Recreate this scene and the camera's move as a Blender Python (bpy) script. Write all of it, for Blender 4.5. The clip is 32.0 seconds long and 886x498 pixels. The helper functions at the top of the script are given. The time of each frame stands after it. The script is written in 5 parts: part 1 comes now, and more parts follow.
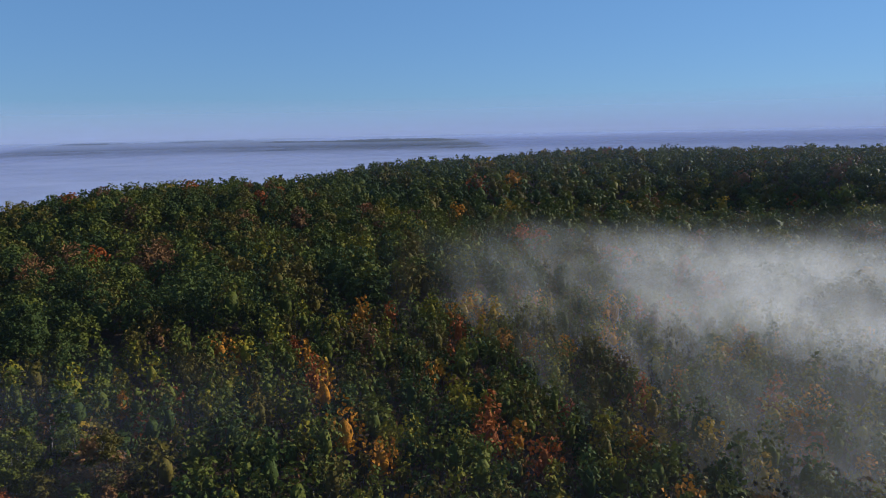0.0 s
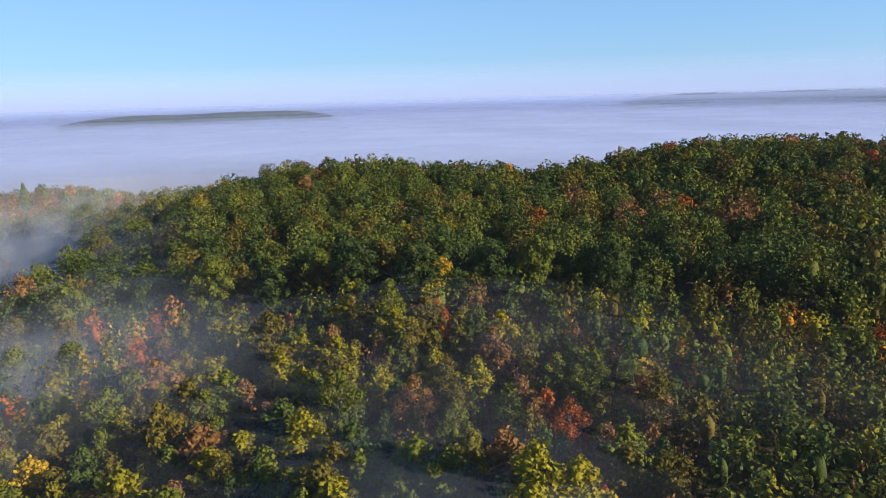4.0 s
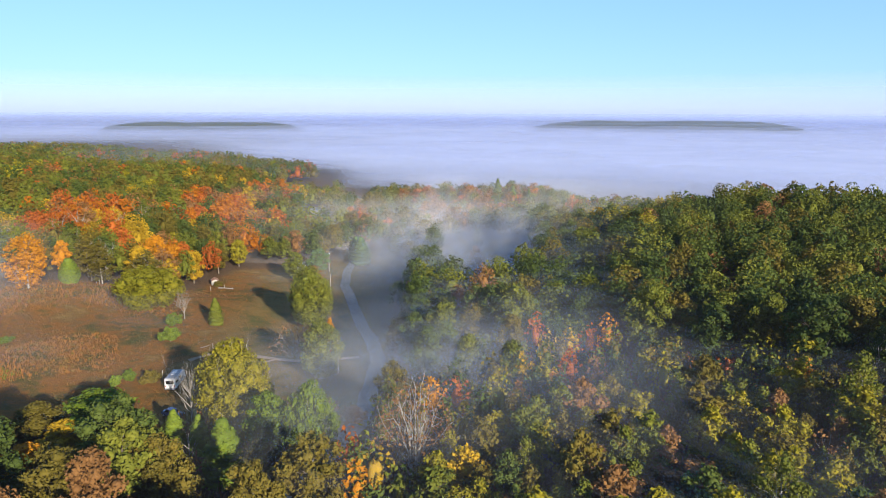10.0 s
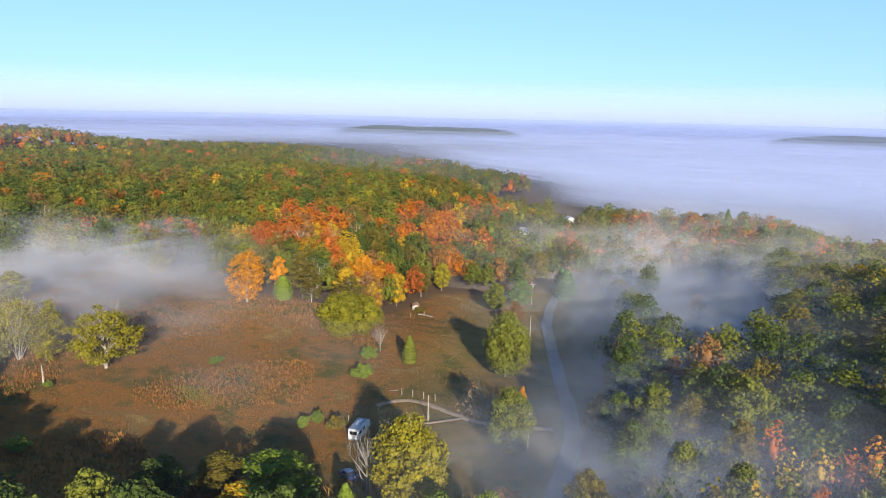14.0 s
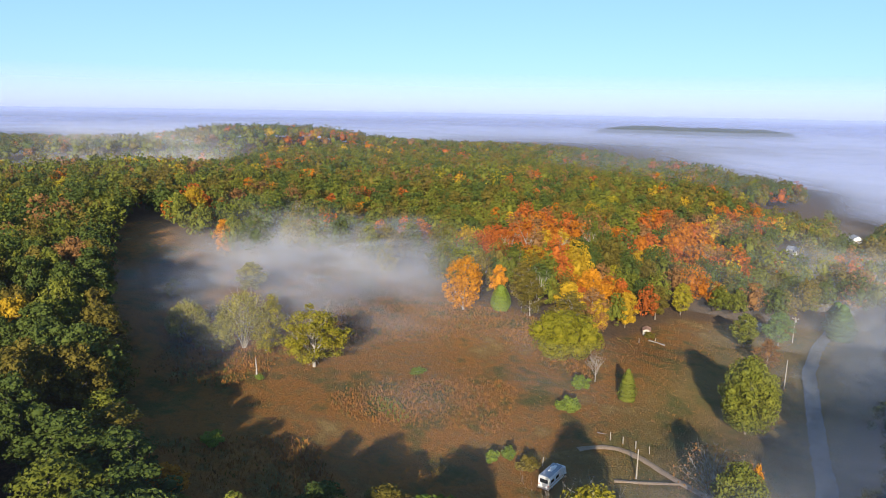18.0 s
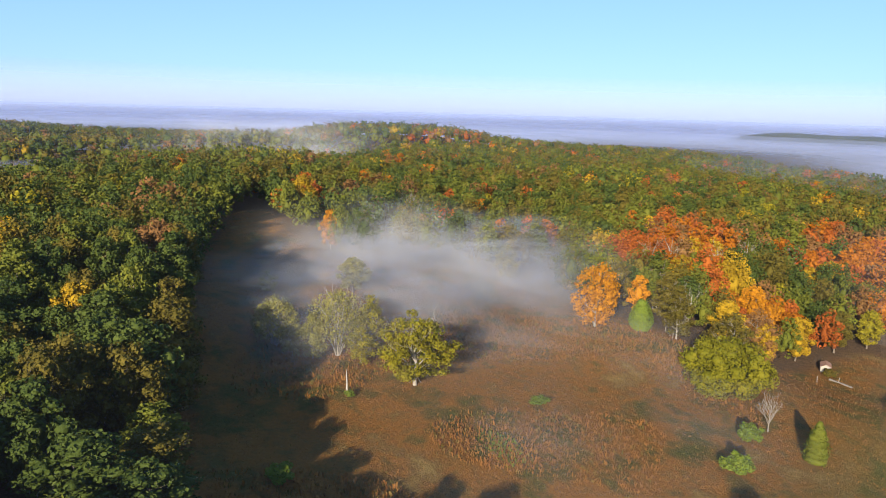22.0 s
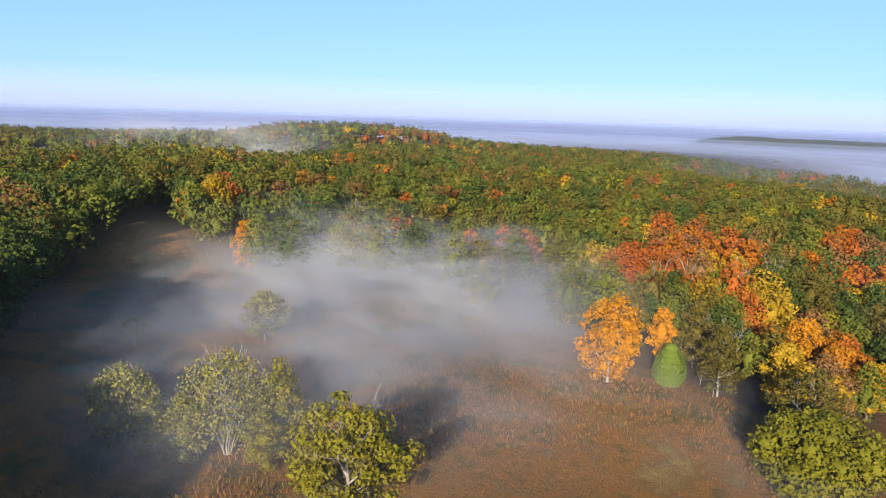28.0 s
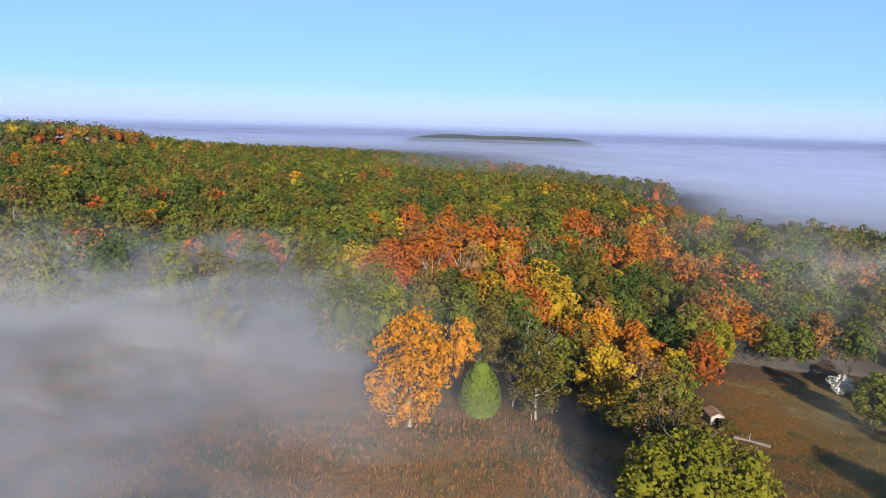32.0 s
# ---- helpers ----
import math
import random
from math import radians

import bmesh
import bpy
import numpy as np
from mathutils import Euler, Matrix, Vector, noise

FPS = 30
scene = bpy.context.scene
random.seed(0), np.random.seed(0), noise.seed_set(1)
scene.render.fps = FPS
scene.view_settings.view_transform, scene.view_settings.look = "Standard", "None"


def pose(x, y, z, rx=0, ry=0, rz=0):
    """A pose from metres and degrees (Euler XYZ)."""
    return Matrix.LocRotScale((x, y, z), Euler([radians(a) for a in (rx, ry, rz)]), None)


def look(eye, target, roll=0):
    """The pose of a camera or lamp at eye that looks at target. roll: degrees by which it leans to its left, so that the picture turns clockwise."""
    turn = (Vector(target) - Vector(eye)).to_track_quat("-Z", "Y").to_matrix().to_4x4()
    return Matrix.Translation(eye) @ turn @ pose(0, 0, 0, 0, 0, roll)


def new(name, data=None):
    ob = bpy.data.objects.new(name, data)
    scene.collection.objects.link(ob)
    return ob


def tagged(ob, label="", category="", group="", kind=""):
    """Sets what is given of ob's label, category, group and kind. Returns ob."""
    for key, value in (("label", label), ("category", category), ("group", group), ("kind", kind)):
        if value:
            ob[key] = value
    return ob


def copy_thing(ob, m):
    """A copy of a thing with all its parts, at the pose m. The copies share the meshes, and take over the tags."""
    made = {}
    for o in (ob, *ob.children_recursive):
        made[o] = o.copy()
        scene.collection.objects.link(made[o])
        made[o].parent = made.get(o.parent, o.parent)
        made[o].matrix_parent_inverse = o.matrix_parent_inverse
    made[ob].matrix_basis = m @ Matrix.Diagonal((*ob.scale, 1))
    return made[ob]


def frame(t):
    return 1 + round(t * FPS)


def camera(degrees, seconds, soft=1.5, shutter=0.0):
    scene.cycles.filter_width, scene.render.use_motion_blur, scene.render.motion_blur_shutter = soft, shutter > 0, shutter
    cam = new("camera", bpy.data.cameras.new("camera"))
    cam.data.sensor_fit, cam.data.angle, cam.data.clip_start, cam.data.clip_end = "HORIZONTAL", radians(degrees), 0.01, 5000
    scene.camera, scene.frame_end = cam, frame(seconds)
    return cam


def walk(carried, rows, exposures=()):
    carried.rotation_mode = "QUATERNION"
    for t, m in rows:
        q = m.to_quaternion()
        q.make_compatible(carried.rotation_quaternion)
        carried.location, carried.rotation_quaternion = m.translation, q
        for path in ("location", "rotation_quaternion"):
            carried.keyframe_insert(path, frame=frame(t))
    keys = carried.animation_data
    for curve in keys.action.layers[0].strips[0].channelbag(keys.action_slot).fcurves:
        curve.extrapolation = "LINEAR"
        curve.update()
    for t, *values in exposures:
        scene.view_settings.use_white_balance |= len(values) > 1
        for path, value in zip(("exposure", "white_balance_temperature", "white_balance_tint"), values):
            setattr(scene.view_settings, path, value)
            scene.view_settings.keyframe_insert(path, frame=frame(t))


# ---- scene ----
# Seconds, eye in metres, heading to the left of +y, tilt and lean in degrees.
PATH = [
    (0.0, -0.05, 0.19, 56.80, -0.059, -9.671, -1.23),
    (0.5, -0.16, 0.34, 57.01, 10.643, -9.601, -1.76),
    (1.0, 0.03, 0.45, 57.21, 20.011, -10.202, -2.21),
    (1.5, 0.26, 0.74, 57.27, 28.650, -12.166, -2.29),
    (2.0, 0.59, 1.05, 57.36, 35.580, -13.640, -2.30),
    (2.5, 0.71, 1.16, 57.56, 40.698, -13.592, -2.10),
    (4.5, 1.02, 1.86, 57.95, 49.446, -12.406, -1.70),
    (5.0, 1.08, 1.83, 58.28, 53.304, -12.445, -1.74),
    (5.5, 1.31, 1.77, 58.62, 58.545, -12.403, -1.83),
    (6.0, 1.53, 1.66, 58.72, 64.671, -12.254, -1.57),
    (6.5, 1.61, 1.63, 58.71, 70.135, -12.155, -1.32),
    (7.0, 1.88, 1.68, 58.68, 74.094, -12.151, -1.04),
    (7.5, 1.60, 1.80, 58.63, 77.171, -12.196, -0.78),
    (8.0, 0.80, 2.02, 58.65, 79.172, -11.771, -0.57),
    (8.5, -0.39, 2.17, 58.74, 80.206, -11.676, -0.37),
    (9.0, -1.97, 2.40, 59.04, 81.436, -11.606, -0.16),
    (9.5, -3.76, 2.56, 59.60, 82.416, -11.555, 0.04),
    (10.0, -5.84, 2.75, 60.39, 82.976, -11.482, 0.19),
    (10.5, -8.00, 2.90, 61.39, 83.283, -11.425, 0.34),
    (11.0, -10.16, 3.11, 62.48, 83.413, -11.385, 0.49),
    (11.5, -12.43, 3.07, 63.60, 83.377, -11.281, 0.76),
    (12.0, -14.63, 3.02, 64.78, 87.415, -11.345, 0.90),
    (12.5, -16.60, 3.27, 65.97, 92.198, -11.361, 1.04),
    (13.0, -18.72, 3.56, 67.01, 96.665, -11.426, 1.14),
    (13.5, -21.22, 3.56, 67.82, 99.552, -11.423, 1.28),
    (14.0, -24.27, 3.19, 68.28, 100.611, -11.326, 1.33),
    (14.5, -27.10, 2.65, 68.66, 101.686, -11.402, 1.40),
    (15.0, -29.64, 2.16, 68.96, 106.409, -11.780, 1.52),
    (15.5, -31.97, 2.14, 69.15, 113.363, -11.868, 1.61),
    (17.5, -41.42, 5.47, 69.14, 118.134, -11.646, 0.92),
    (18.0, -44.01, 4.80, 68.57, 121.696, -11.729, 1.00),
    (18.5, -46.68, 3.40, 67.63, 125.236, -11.757, 1.24),
    (19.0, -49.38, 1.76, 66.61, 126.992, -11.711, 1.33),
    (19.5, -52.03, -0.10, 65.65, 128.185, -11.674, 1.43),
    (20.0, -54.64, -2.22, 64.73, 130.452, -11.703, 1.52),
    (20.5, -57.49, -4.42, 63.92, 131.028, -11.665, 1.56),
    (21.0, -60.49, -6.92, 63.14, 131.425, -11.634, 1.59),
    (21.5, -63.60, -9.67, 62.37, 131.757, -11.596, 1.62),
    (22.0, -66.79, -12.51, 61.50, 131.840, -11.546, 1.65),
    (22.5, -70.00, -15.51, 60.73, 131.214, -11.473, 1.69),
    (23.0, -73.29, -18.57, 60.21, 130.408, -11.437, 1.74),
    (23.5, -76.72, -21.65, 59.90, 129.975, -11.413, 1.70),
    (24.0, -80.11, -24.65, 59.58, 129.543, -11.373, 1.77),
    (24.5, -83.44, -27.69, 59.44, 129.156, -11.290, 1.80),
    (25.0, -86.83, -30.62, 59.34, 128.970, -11.199, 1.82),
    (25.5, -90.20, -33.40, 59.08, 128.789, -11.130, 1.80),
    (27.5, -103.24, -43.77, 55.97, 128.476, -11.081, 1.79),
    (28.0, -106.72, -46.57, 55.13, 128.397, -11.063, 1.87),
    (28.5, -110.30, -49.50, 54.27, 129.047, -11.086, 1.96),
    (29.0, -113.98, -52.36, 53.47, 130.386, -11.132, 2.14),
    (29.5, -117.60, -55.31, 52.64, 131.039, -11.165, 2.25),
    (30.0, -121.24, -58.44, 51.84, 131.082, -11.168, 2.27),
    (30.5, -124.87, -61.49, 51.14, 130.909, -11.234, 2.28),
    (31.0, -128.64, -64.53, 50.46, 126.641, -10.992, 1.90),
    (31.5, -132.00, -67.48, 49.58, 118.516, -10.678, 1.67),
    (32.0, -135.61, -70.43, 48.66, 104.958, -10.210, 1.50),
]


def flight(x, y, z, heading, tilt, lean):
    h, t = radians(heading), radians(tilt)
    aim = (x - 100 * math.sin(h) * math.cos(t), y + 100 * math.cos(h) * math.cos(t), z + 100 * math.sin(t))
    return look((x, y, z), aim, lean)


cam = camera(65.66, 32.0, 1.0)
walk(cam, [(t, flight(*row)) for t, *row in PATH], [(0, 0.5, 5500, 10), (1, 0.55, 5600, 10), (2.5, 0.98, 6000, 10), (4.5, 1.3, 6100, 10), (8, 1.45, 6100, 10), (11, 1.52, 6100, 10), (22, 1.45, 6350, 10), (30, 1.38, 6200, 10), (32, 1.27, 6000, 10)])

# ---- light ----
SUN = Vector((0.875, 0.371, 0.311)).normalized()
world = bpy.data.worlds.new("world")
scene.world = world
scene.cycles.transparent_max_bounces = 48
world.use_nodes = True
wn = world.node_tree.nodes
sky = wn.new("ShaderNodeTexSky")
sky.sky_type, sky.sun_disc = "NISHITA", False
sky.sun_elevation = math.asin(SUN.z)
sky.sun_rotation = math.atan2(SUN.x, SUN.y)
sky.altitude, sky.air_density, sky.dust_density, sky.ozone_density = 300, 1.0, 0.0, 4.0
wn["Background"].inputs["Strength"].default_value = 0.15
flat, tint = wn.new("ShaderNodeGamma"), wn.new("ShaderNodeMix")
flat.inputs["Gamma"].default_value = 0.42
tint.data_type, tint.blend_type = "RGBA", "MULTIPLY"
tint.inputs[0].default_value, tint.inputs[7].default_value = 1.0, (0.64, 0.9, 1.22, 1)
for a, b in ((sky.outputs[0], flat.inputs[0]), (flat.outputs[0], tint.inputs[6]), (tint.outputs[2], wn["Background"].inputs["Color"])):
    world.node_tree.links.new(a, b)
sun = new("sun", bpy.data.lights.new("sun", "SUN"))
sun.data.energy, sun.data.angle, sun.data.color = 5.0, radians(0.6), (1.0, 0.87, 0.68)
sun.matrix_world = look(SUN * 300, (0, 0, 0))


# ---- materials ----
def material(name):
    m = bpy.data.materials.new(name)
    m.use_nodes = True
    nt = m.node_tree
    return m, nt, nt.nodes["Principled BSDF"]


def node(nt, kind, **values):
    n = nt.nodes.new(kind)
    for key, value in values.items():
        n.inputs[key.replace("_", " ")].default_value = value
    return n


def ramp(nt, source, stops):
    r = nt.nodes.new("ShaderNodeValToRGB")
    e = r.color_ramp.elements
    while len(e) < len(stops):
        e.new(0.5)
    for k, (at, c) in enumerate(stops):
        e[k].position, e[k].color = at, (*c, 1)
    nt.links.new(source, r.inputs[0])
    return r.outputs[0]


def noise_at(nt, scale, detail=4.0, rough=0.55, vector=None):
    n = node(nt, "ShaderNodeTexNoise", Scale=scale, Detail=detail, Roughness=rough)
    if vector is None:
        vector = nt.nodes.new("ShaderNodeNewGeometry").outputs["Position"]
    nt.links.new(vector, n.inputs["Vector"])
    return n.outputs["Fac"]


def mix(nt, fac, a, b, blend="MIX"):
    n = nt.nodes.new("ShaderNodeMix")
    n.data_type, n.blend_type = "RGBA", blend
    for sock, v in ((n.inputs[0], fac), (n.inputs[6], a), (n.inputs[7], b)):
        if isinstance(v, (float, int)):
            sock.default_value = v
        elif isinstance(v, tuple):
            sock.default_value = (*v, 1)
        else:
            nt.links.new(v, sock)
    return n.outputs[2]


def math_node(nt, op, a, b=0.0, c=0.0):
    n = nt.nodes.new("ShaderNodeMath")
    n.operation = op
    for sock, v in zip(n.inputs, (a, b, c)):
        if isinstance(v, (float, int)):
            sock.default_value = v
        else:
            nt.links.new(v, sock)
    return n.outputs[0]


def leaf_material(name, low, mid, high):
    """Foliage: colour wanders from tree to tree, less from clump to clump, with a fine grain; thin leaves let light through."""
    m, nt, b = material(name)
    geo = nt.nodes.new("ShaderNodeNewGeometry")
    info = nt.nodes.new("ShaderNodeObjectInfo")
    each = nt.nodes.new("ShaderNodeAttribute")
    each.attribute_name = "tone"
    own = math_node(nt, "FRACT", math_node(nt, "ADD", each.outputs["Fac"], info.outputs["Random"]))
    stand = noise_at(nt, 0.09, 2.0, 0.5)
    twig = noise_at(nt, 1.1, 3.0, 0.6)
    a = math_node(nt, "MULTIPLY_ADD", own, 0.28, -0.03)
    a = math_node(nt, "MULTIPLY_ADD", geo.outputs["Random Per Island"], 0.24, a)
    a = math_node(nt, "MULTIPLY_ADD", stand, 0.25, a)
    a = math_node(nt, "MULTIPLY_ADD", twig, 0.3, a)
    col = ramp(nt, a, ((0.12, low), (0.5, mid), (0.88, high)))
    nt.links.new(col, b.inputs["Base Color"])
    b.inputs["Roughness"].default_value = 0.62
    b.inputs["Specular IOR Level"].default_value = 0.06
    bump = node(nt, "ShaderNodeBump", Strength=0.5, Distance=0.3)
    nt.links.new(noise_at(nt, 3.2, 3.0, 0.6), bump.inputs["Height"])
    nt.links.new(bump.outputs[0], b.inputs["Normal"])
    tr = nt.nodes.new("ShaderNodeBsdfTranslucent")
    nt.links.new(mix(nt, 0.5, col, high), tr.inputs["Color"])
    ms = nt.nodes.new("ShaderNodeMixShader")
    ms.inputs[0].default_value = 0.14
    nt.links.new(b.outputs[0], ms.inputs[1])
    nt.links.new(tr.outputs[0], ms.inputs[2])
    nt.links.new(ms.outputs[0], nt.nodes["Material Output"].inputs["Surface"])
    return m


LEAF = {
    "deep green": leaf_material("leaf_deep_green", (0.0218, 0.0336, 0.00672), (0.042, 0.0588, 0.0109), (0.0714, 0.0882, 0.0168)),
    "green": leaf_material("leaf_green", (0.0378, 0.0462, 0.00672), (0.0798, 0.0882, 0.0109), (0.134, 0.134, 0.0168)),
    "olive": leaf_material("leaf_olive", (0.0437, 0.0378, 0.00672), (0.084, 0.0672, 0.0101), (0.13, 0.0966, 0.0168)),
    "yellow-green": leaf_material("leaf_yellow_green", (0.07, 0.064, 0.005), (0.15, 0.13, 0.008), (0.235, 0.185, 0.012)),
    "golden": leaf_material("leaf_golden", (0.125, 0.083, 0.007), (0.25, 0.158, 0.009), (0.36, 0.225, 0.014)),
    "orange": leaf_material("leaf_orange", (0.168, 0.0672, 0.00588), (0.319, 0.13, 0.00672), (0.42, 0.189, 0.0101)),
    "red": leaf_material("leaf_red", (0.134, 0.0378, 0.0084), (0.235, 0.063, 0.0101), (0.311, 0.0924, 0.0151)),
    "flame": leaf_material("leaf_flame", (0.13, 0.045, 0.004), (0.235, 0.076, 0.005), (0.31, 0.112, 0.007)),
    "russet": leaf_material("leaf_russet", (0.084, 0.042, 0.0151), (0.143, 0.0714, 0.0235), (0.202, 0.105, 0.0353)),
    "cedar green": leaf_material("leaf_cedar", (0.028, 0.05, 0.015), (0.055, 0.09, 0.024), (0.09, 0.13, 0.035)),
    "moss": leaf_material("leaf_moss", (0.045, 0.046, 0.004), (0.095, 0.092, 0.006), (0.155, 0.132, 0.009)),
    "rust": leaf_material("leaf_rust", (0.101, 0.042, 0.0101), (0.185, 0.0798, 0.0168), (0.277, 0.13, 0.0294)),
    "straw": leaf_material("leaf_straw", (0.0924, 0.0588, 0.0168), (0.16, 0.105, 0.0269), (0.227, 0.155, 0.042)),
    "bright green": leaf_material("leaf_bright_green", (0.04, 0.058, 0.006), (0.078, 0.108, 0.009), (0.13, 0.165, 0.017)),
    "pale yellow": leaf_material("leaf_pale_yellow", (0.084, 0.084, 0.021), (0.16, 0.147, 0.0336), (0.244, 0.206, 0.0588)),
    "pale": leaf_material("leaf_pale", (0.3, 0.3, 0.24), (0.55, 0.54, 0.48), (0.75, 0.74, 0.68)),
}


def bark_material(name, dark, light):
    m, nt, b = material(name)
    vec = nt.nodes.new("ShaderNodeNewGeometry").outputs["Position"]
    st = nt.nodes.new("ShaderNodeMapping")
    st.inputs["Scale"].default_value = (1, 1, 0.25)
    nt.links.new(vec, st.inputs["Vector"])
    n = noise_at(nt, 5.0, 5.0, 0.65, st.outputs[0])
    nt.links.new(ramp(nt, n, ((0.3, dark), (0.7, light))), b.inputs["Base Color"])
    b.inputs["Roughness"].default_value = 0.9
    bump = node(nt, "ShaderNodeBump", Strength=0.6, Distance=0.05)
    nt.links.new(n, bump.inputs["Height"])
    nt.links.new(bump.outputs[0], b.inputs["Normal"])
    return m


BARK = bark_material("bark_grey_brown", (0.05, 0.038, 0.028), (0.16, 0.13, 0.1))
PALE = bark_material("bark_pale", (0.11, 0.095, 0.08), (0.29, 0.26, 0.215))
DEAD = bark_material("bleached_wood", (0.15, 0.135, 0.11), (0.34, 0.31, 0.27))


def plain(name, low, high, rough=0.6, scale=2.0, metal=0.0, bump=0.0):
    """A surface with grain and stains between two colours."""
    m, nt, b = material(name)
    a = math_node(nt, "MULTIPLY_ADD", noise_at(nt, scale * 9, 4.0, 0.6), 0.5, math_node(nt, "MULTIPLY", noise_at(nt, scale, 3.0, 0.5), 0.5))
    nt.links.new(ramp(nt, a, ((0.3, low), (0.7, high))), b.inputs["Base Color"])
    b.inputs["Roughness"].default_value, b.inputs["Metallic"].default_value = rough, metal
    if bump:
        bn = node(nt, "ShaderNodeBump", Strength=0.5, Distance=bump)
        nt.links.new(a, bn.inputs["Height"])
        nt.links.new(bn.outputs[0], b.inputs["Normal"])
    return m


# ---- the lie of the land: spot heights in metres (x, y, z) ----
VALLEY = [
    (-95, 10, 8), (-122, -20, 5), (-140, -5, 3), (-150, -37, 1), (-147, -108, 7.5), (-219, -96, 7), (-216, -61, 1), (-265, -52, -5),
    (-290, -10, -7), (-206, 3, -4), (-77, 31, 8), (-55, 48, 11), (-97, 83, 14), (-127, 52, 9), (-183, 24, 2), (-553, 0, -13),
    (-427, 89, -3), (-359, 29, -9), (-90, -97, 13), (-83, -75, 8), (0, 0, 10), (60, -80, 12), (-700, 60, -24), (-1000, 0, -28),
]
NORTH_HILL = [
    (-60, 180, 11.5), (-110, 310, 19.5), (20, 420, 24.5), (-190, 110, 13), (-236, 150, 17.5), (-310, 124, 1), (45, 120, 7), (95, 210, 0), (120, 320, 3),
    (150, 560, 25), (330, 600, 21.5), (260, 400, 24), (220, 200, 16), (-330, 330, -34), (-170, 560, -36), (-450, 220, -32), (-560, 120, -24), (60, 800, -8), (420, 850, 4), (-700, 500, -38), (-400, 720, -38),
    (-60, 1100, -38), (-950, 260, -38),
]
SOUTH_HILL = [
    (-125, -162, 21), (-206, -225, 20), (-188, -165, 15), (-436, -273, 11), (-305, -122, 5), (-508, -127, 4.5), (-575, -439, 11), (-650, -620, 28),
    (-466, -681, 17), (-729, -420, 1), (-340, -760, 12), (-262, -340, 22), (-425, -370, 13), (-825, -215, -6), (-680, -90, -5), (-1050, -950, -22),
    (-300, -1000, 17), (-430, -880, -12), (-60, -260, 20), (-330, -530, -16), (-210, -530, -12), (-425, -540, -6),
]
SPOTS = np.array(VALLEY + NORTH_HILL + SOUTH_HILL, float)


def land(x, y):
    """Height of the ground; works on arrays."""
    x, y = np.asarray(x, float), np.asarray(y, float)
    near, high = np.full(x.shape, 1 / 480.0**4), np.full(x.shape, -38 / 480.0**4)
    for sx, sy, sz in SPOTS:
        w = 1 / ((x - sx) ** 2 + (y - sy) ** 2 + 500) ** 2
        near, high = near + w, high + w * sz
    return high / near


def h(x, y):
    return float(land(x, y))


def inside(poly, x, y):
    x, y = np.asarray(x, float), np.asarray(y, float)
    hit = np.zeros(x.shape, bool)
    for (ax, ay), (bx, by) in zip(poly, poly[1:] + poly[:1]):
        cross = (ay > y) != (by > y)
        hit ^= cross & (x < (bx - ax) * (y - ay) / ((by - ay) or 1e-9) + ax)
    return hit


MEADOW = [(-97, -60), (-104, -97), (-126, -132), (-150, -172), (-166, -197), (-190, -224), (-212, -252), (-226, -248), (-216, -230), (-206, -216), (-199, -192), (-196, -180), (-204, -168), (-236, -150),
          (-252, -128), (-228, -107), (-240, -92), (-238, -76), (-254, -58), (-292, -46), (-300, -25), (-312, -6), (-345, 14), (-322, 34),
          (-258, 22), (-215, 14), (-170, 16), (-128, 12), (-108, 2), (-122, -22), (-118, -45)]
YOUNG = [(-128, 14), (-104, 4), (-80, -4), (-20, -20), (70, -20), (110, 160), (60, 205), (0, 168), (-55, 132), (-95, 88), (-128, 62), (-150, 40)]
ROAD = [(-330, 2), (-287, -3), (-256, -3.2), (-226, 0), (-206, 2.5), (-181, 5), (-157, 6.5), (-138, 4), (-122, 2), (-104, -3), (-85, -14), (-60, -36)]


GROVE = [(-99, -3), (-130, 3), (-137, -24), (-126, -63), (-104, -63), (-97, -40)]
FIELD = [(-196, 38), (-225, 30), (-262, 32), (-305, 38), (-345, 44), (-362, 58), (-345, 74), (-300, 78), (-255, 70), (-220, 56)]
HOUSE_LANE = [(-345, 6), (-385, -4), (-430, -12), (-490, -4), (-540, 4)]


# ---- mesh helpers ----
def mesh(name, verts, faces, mats, index=None, smooth=False):
    """A mesh from arrays: faces all of one number of corners."""
    me = bpy.data.meshes.new(name)
    verts, faces = np.asarray(verts, np.float32), np.asarray(faces, np.int32)
    n, k = faces.shape
    me.vertices.add(len(verts))
    me.vertices.foreach_set("co", verts.ravel())
    me.loops.add(n * k)
    me.loops.foreach_set("vertex_index", faces.ravel())
    me.polygons.add(n)
    me.polygons.foreach_set("loop_start", np.arange(0, n * k, k, dtype=np.int32))
    me.polygons.foreach_set("loop_total", np.full(n, k, np.int32))
    if index is not None:
        me.polygons.foreach_set("material_index", np.asarray(index, np.int32))
    me.polygons.foreach_set("use_smooth", np.broadcast_to(np.asarray(smooth, bool), n).copy())
    for m in mats:
        me.materials.append(m)
    me.update(calc_edges=True)
    return me


def part(name, data, parent=None, label=""):
    ob = new(name, data)
    ob.parent = parent
    return tagged(ob, label)


def bm_part(name, bm, mat, parent=None, label=""):
    me = bpy.data.meshes.new(name)
    bm.to_mesh(me)
    bm.free()
    me.materials.append(mat)
    return part(name, me, parent, label)


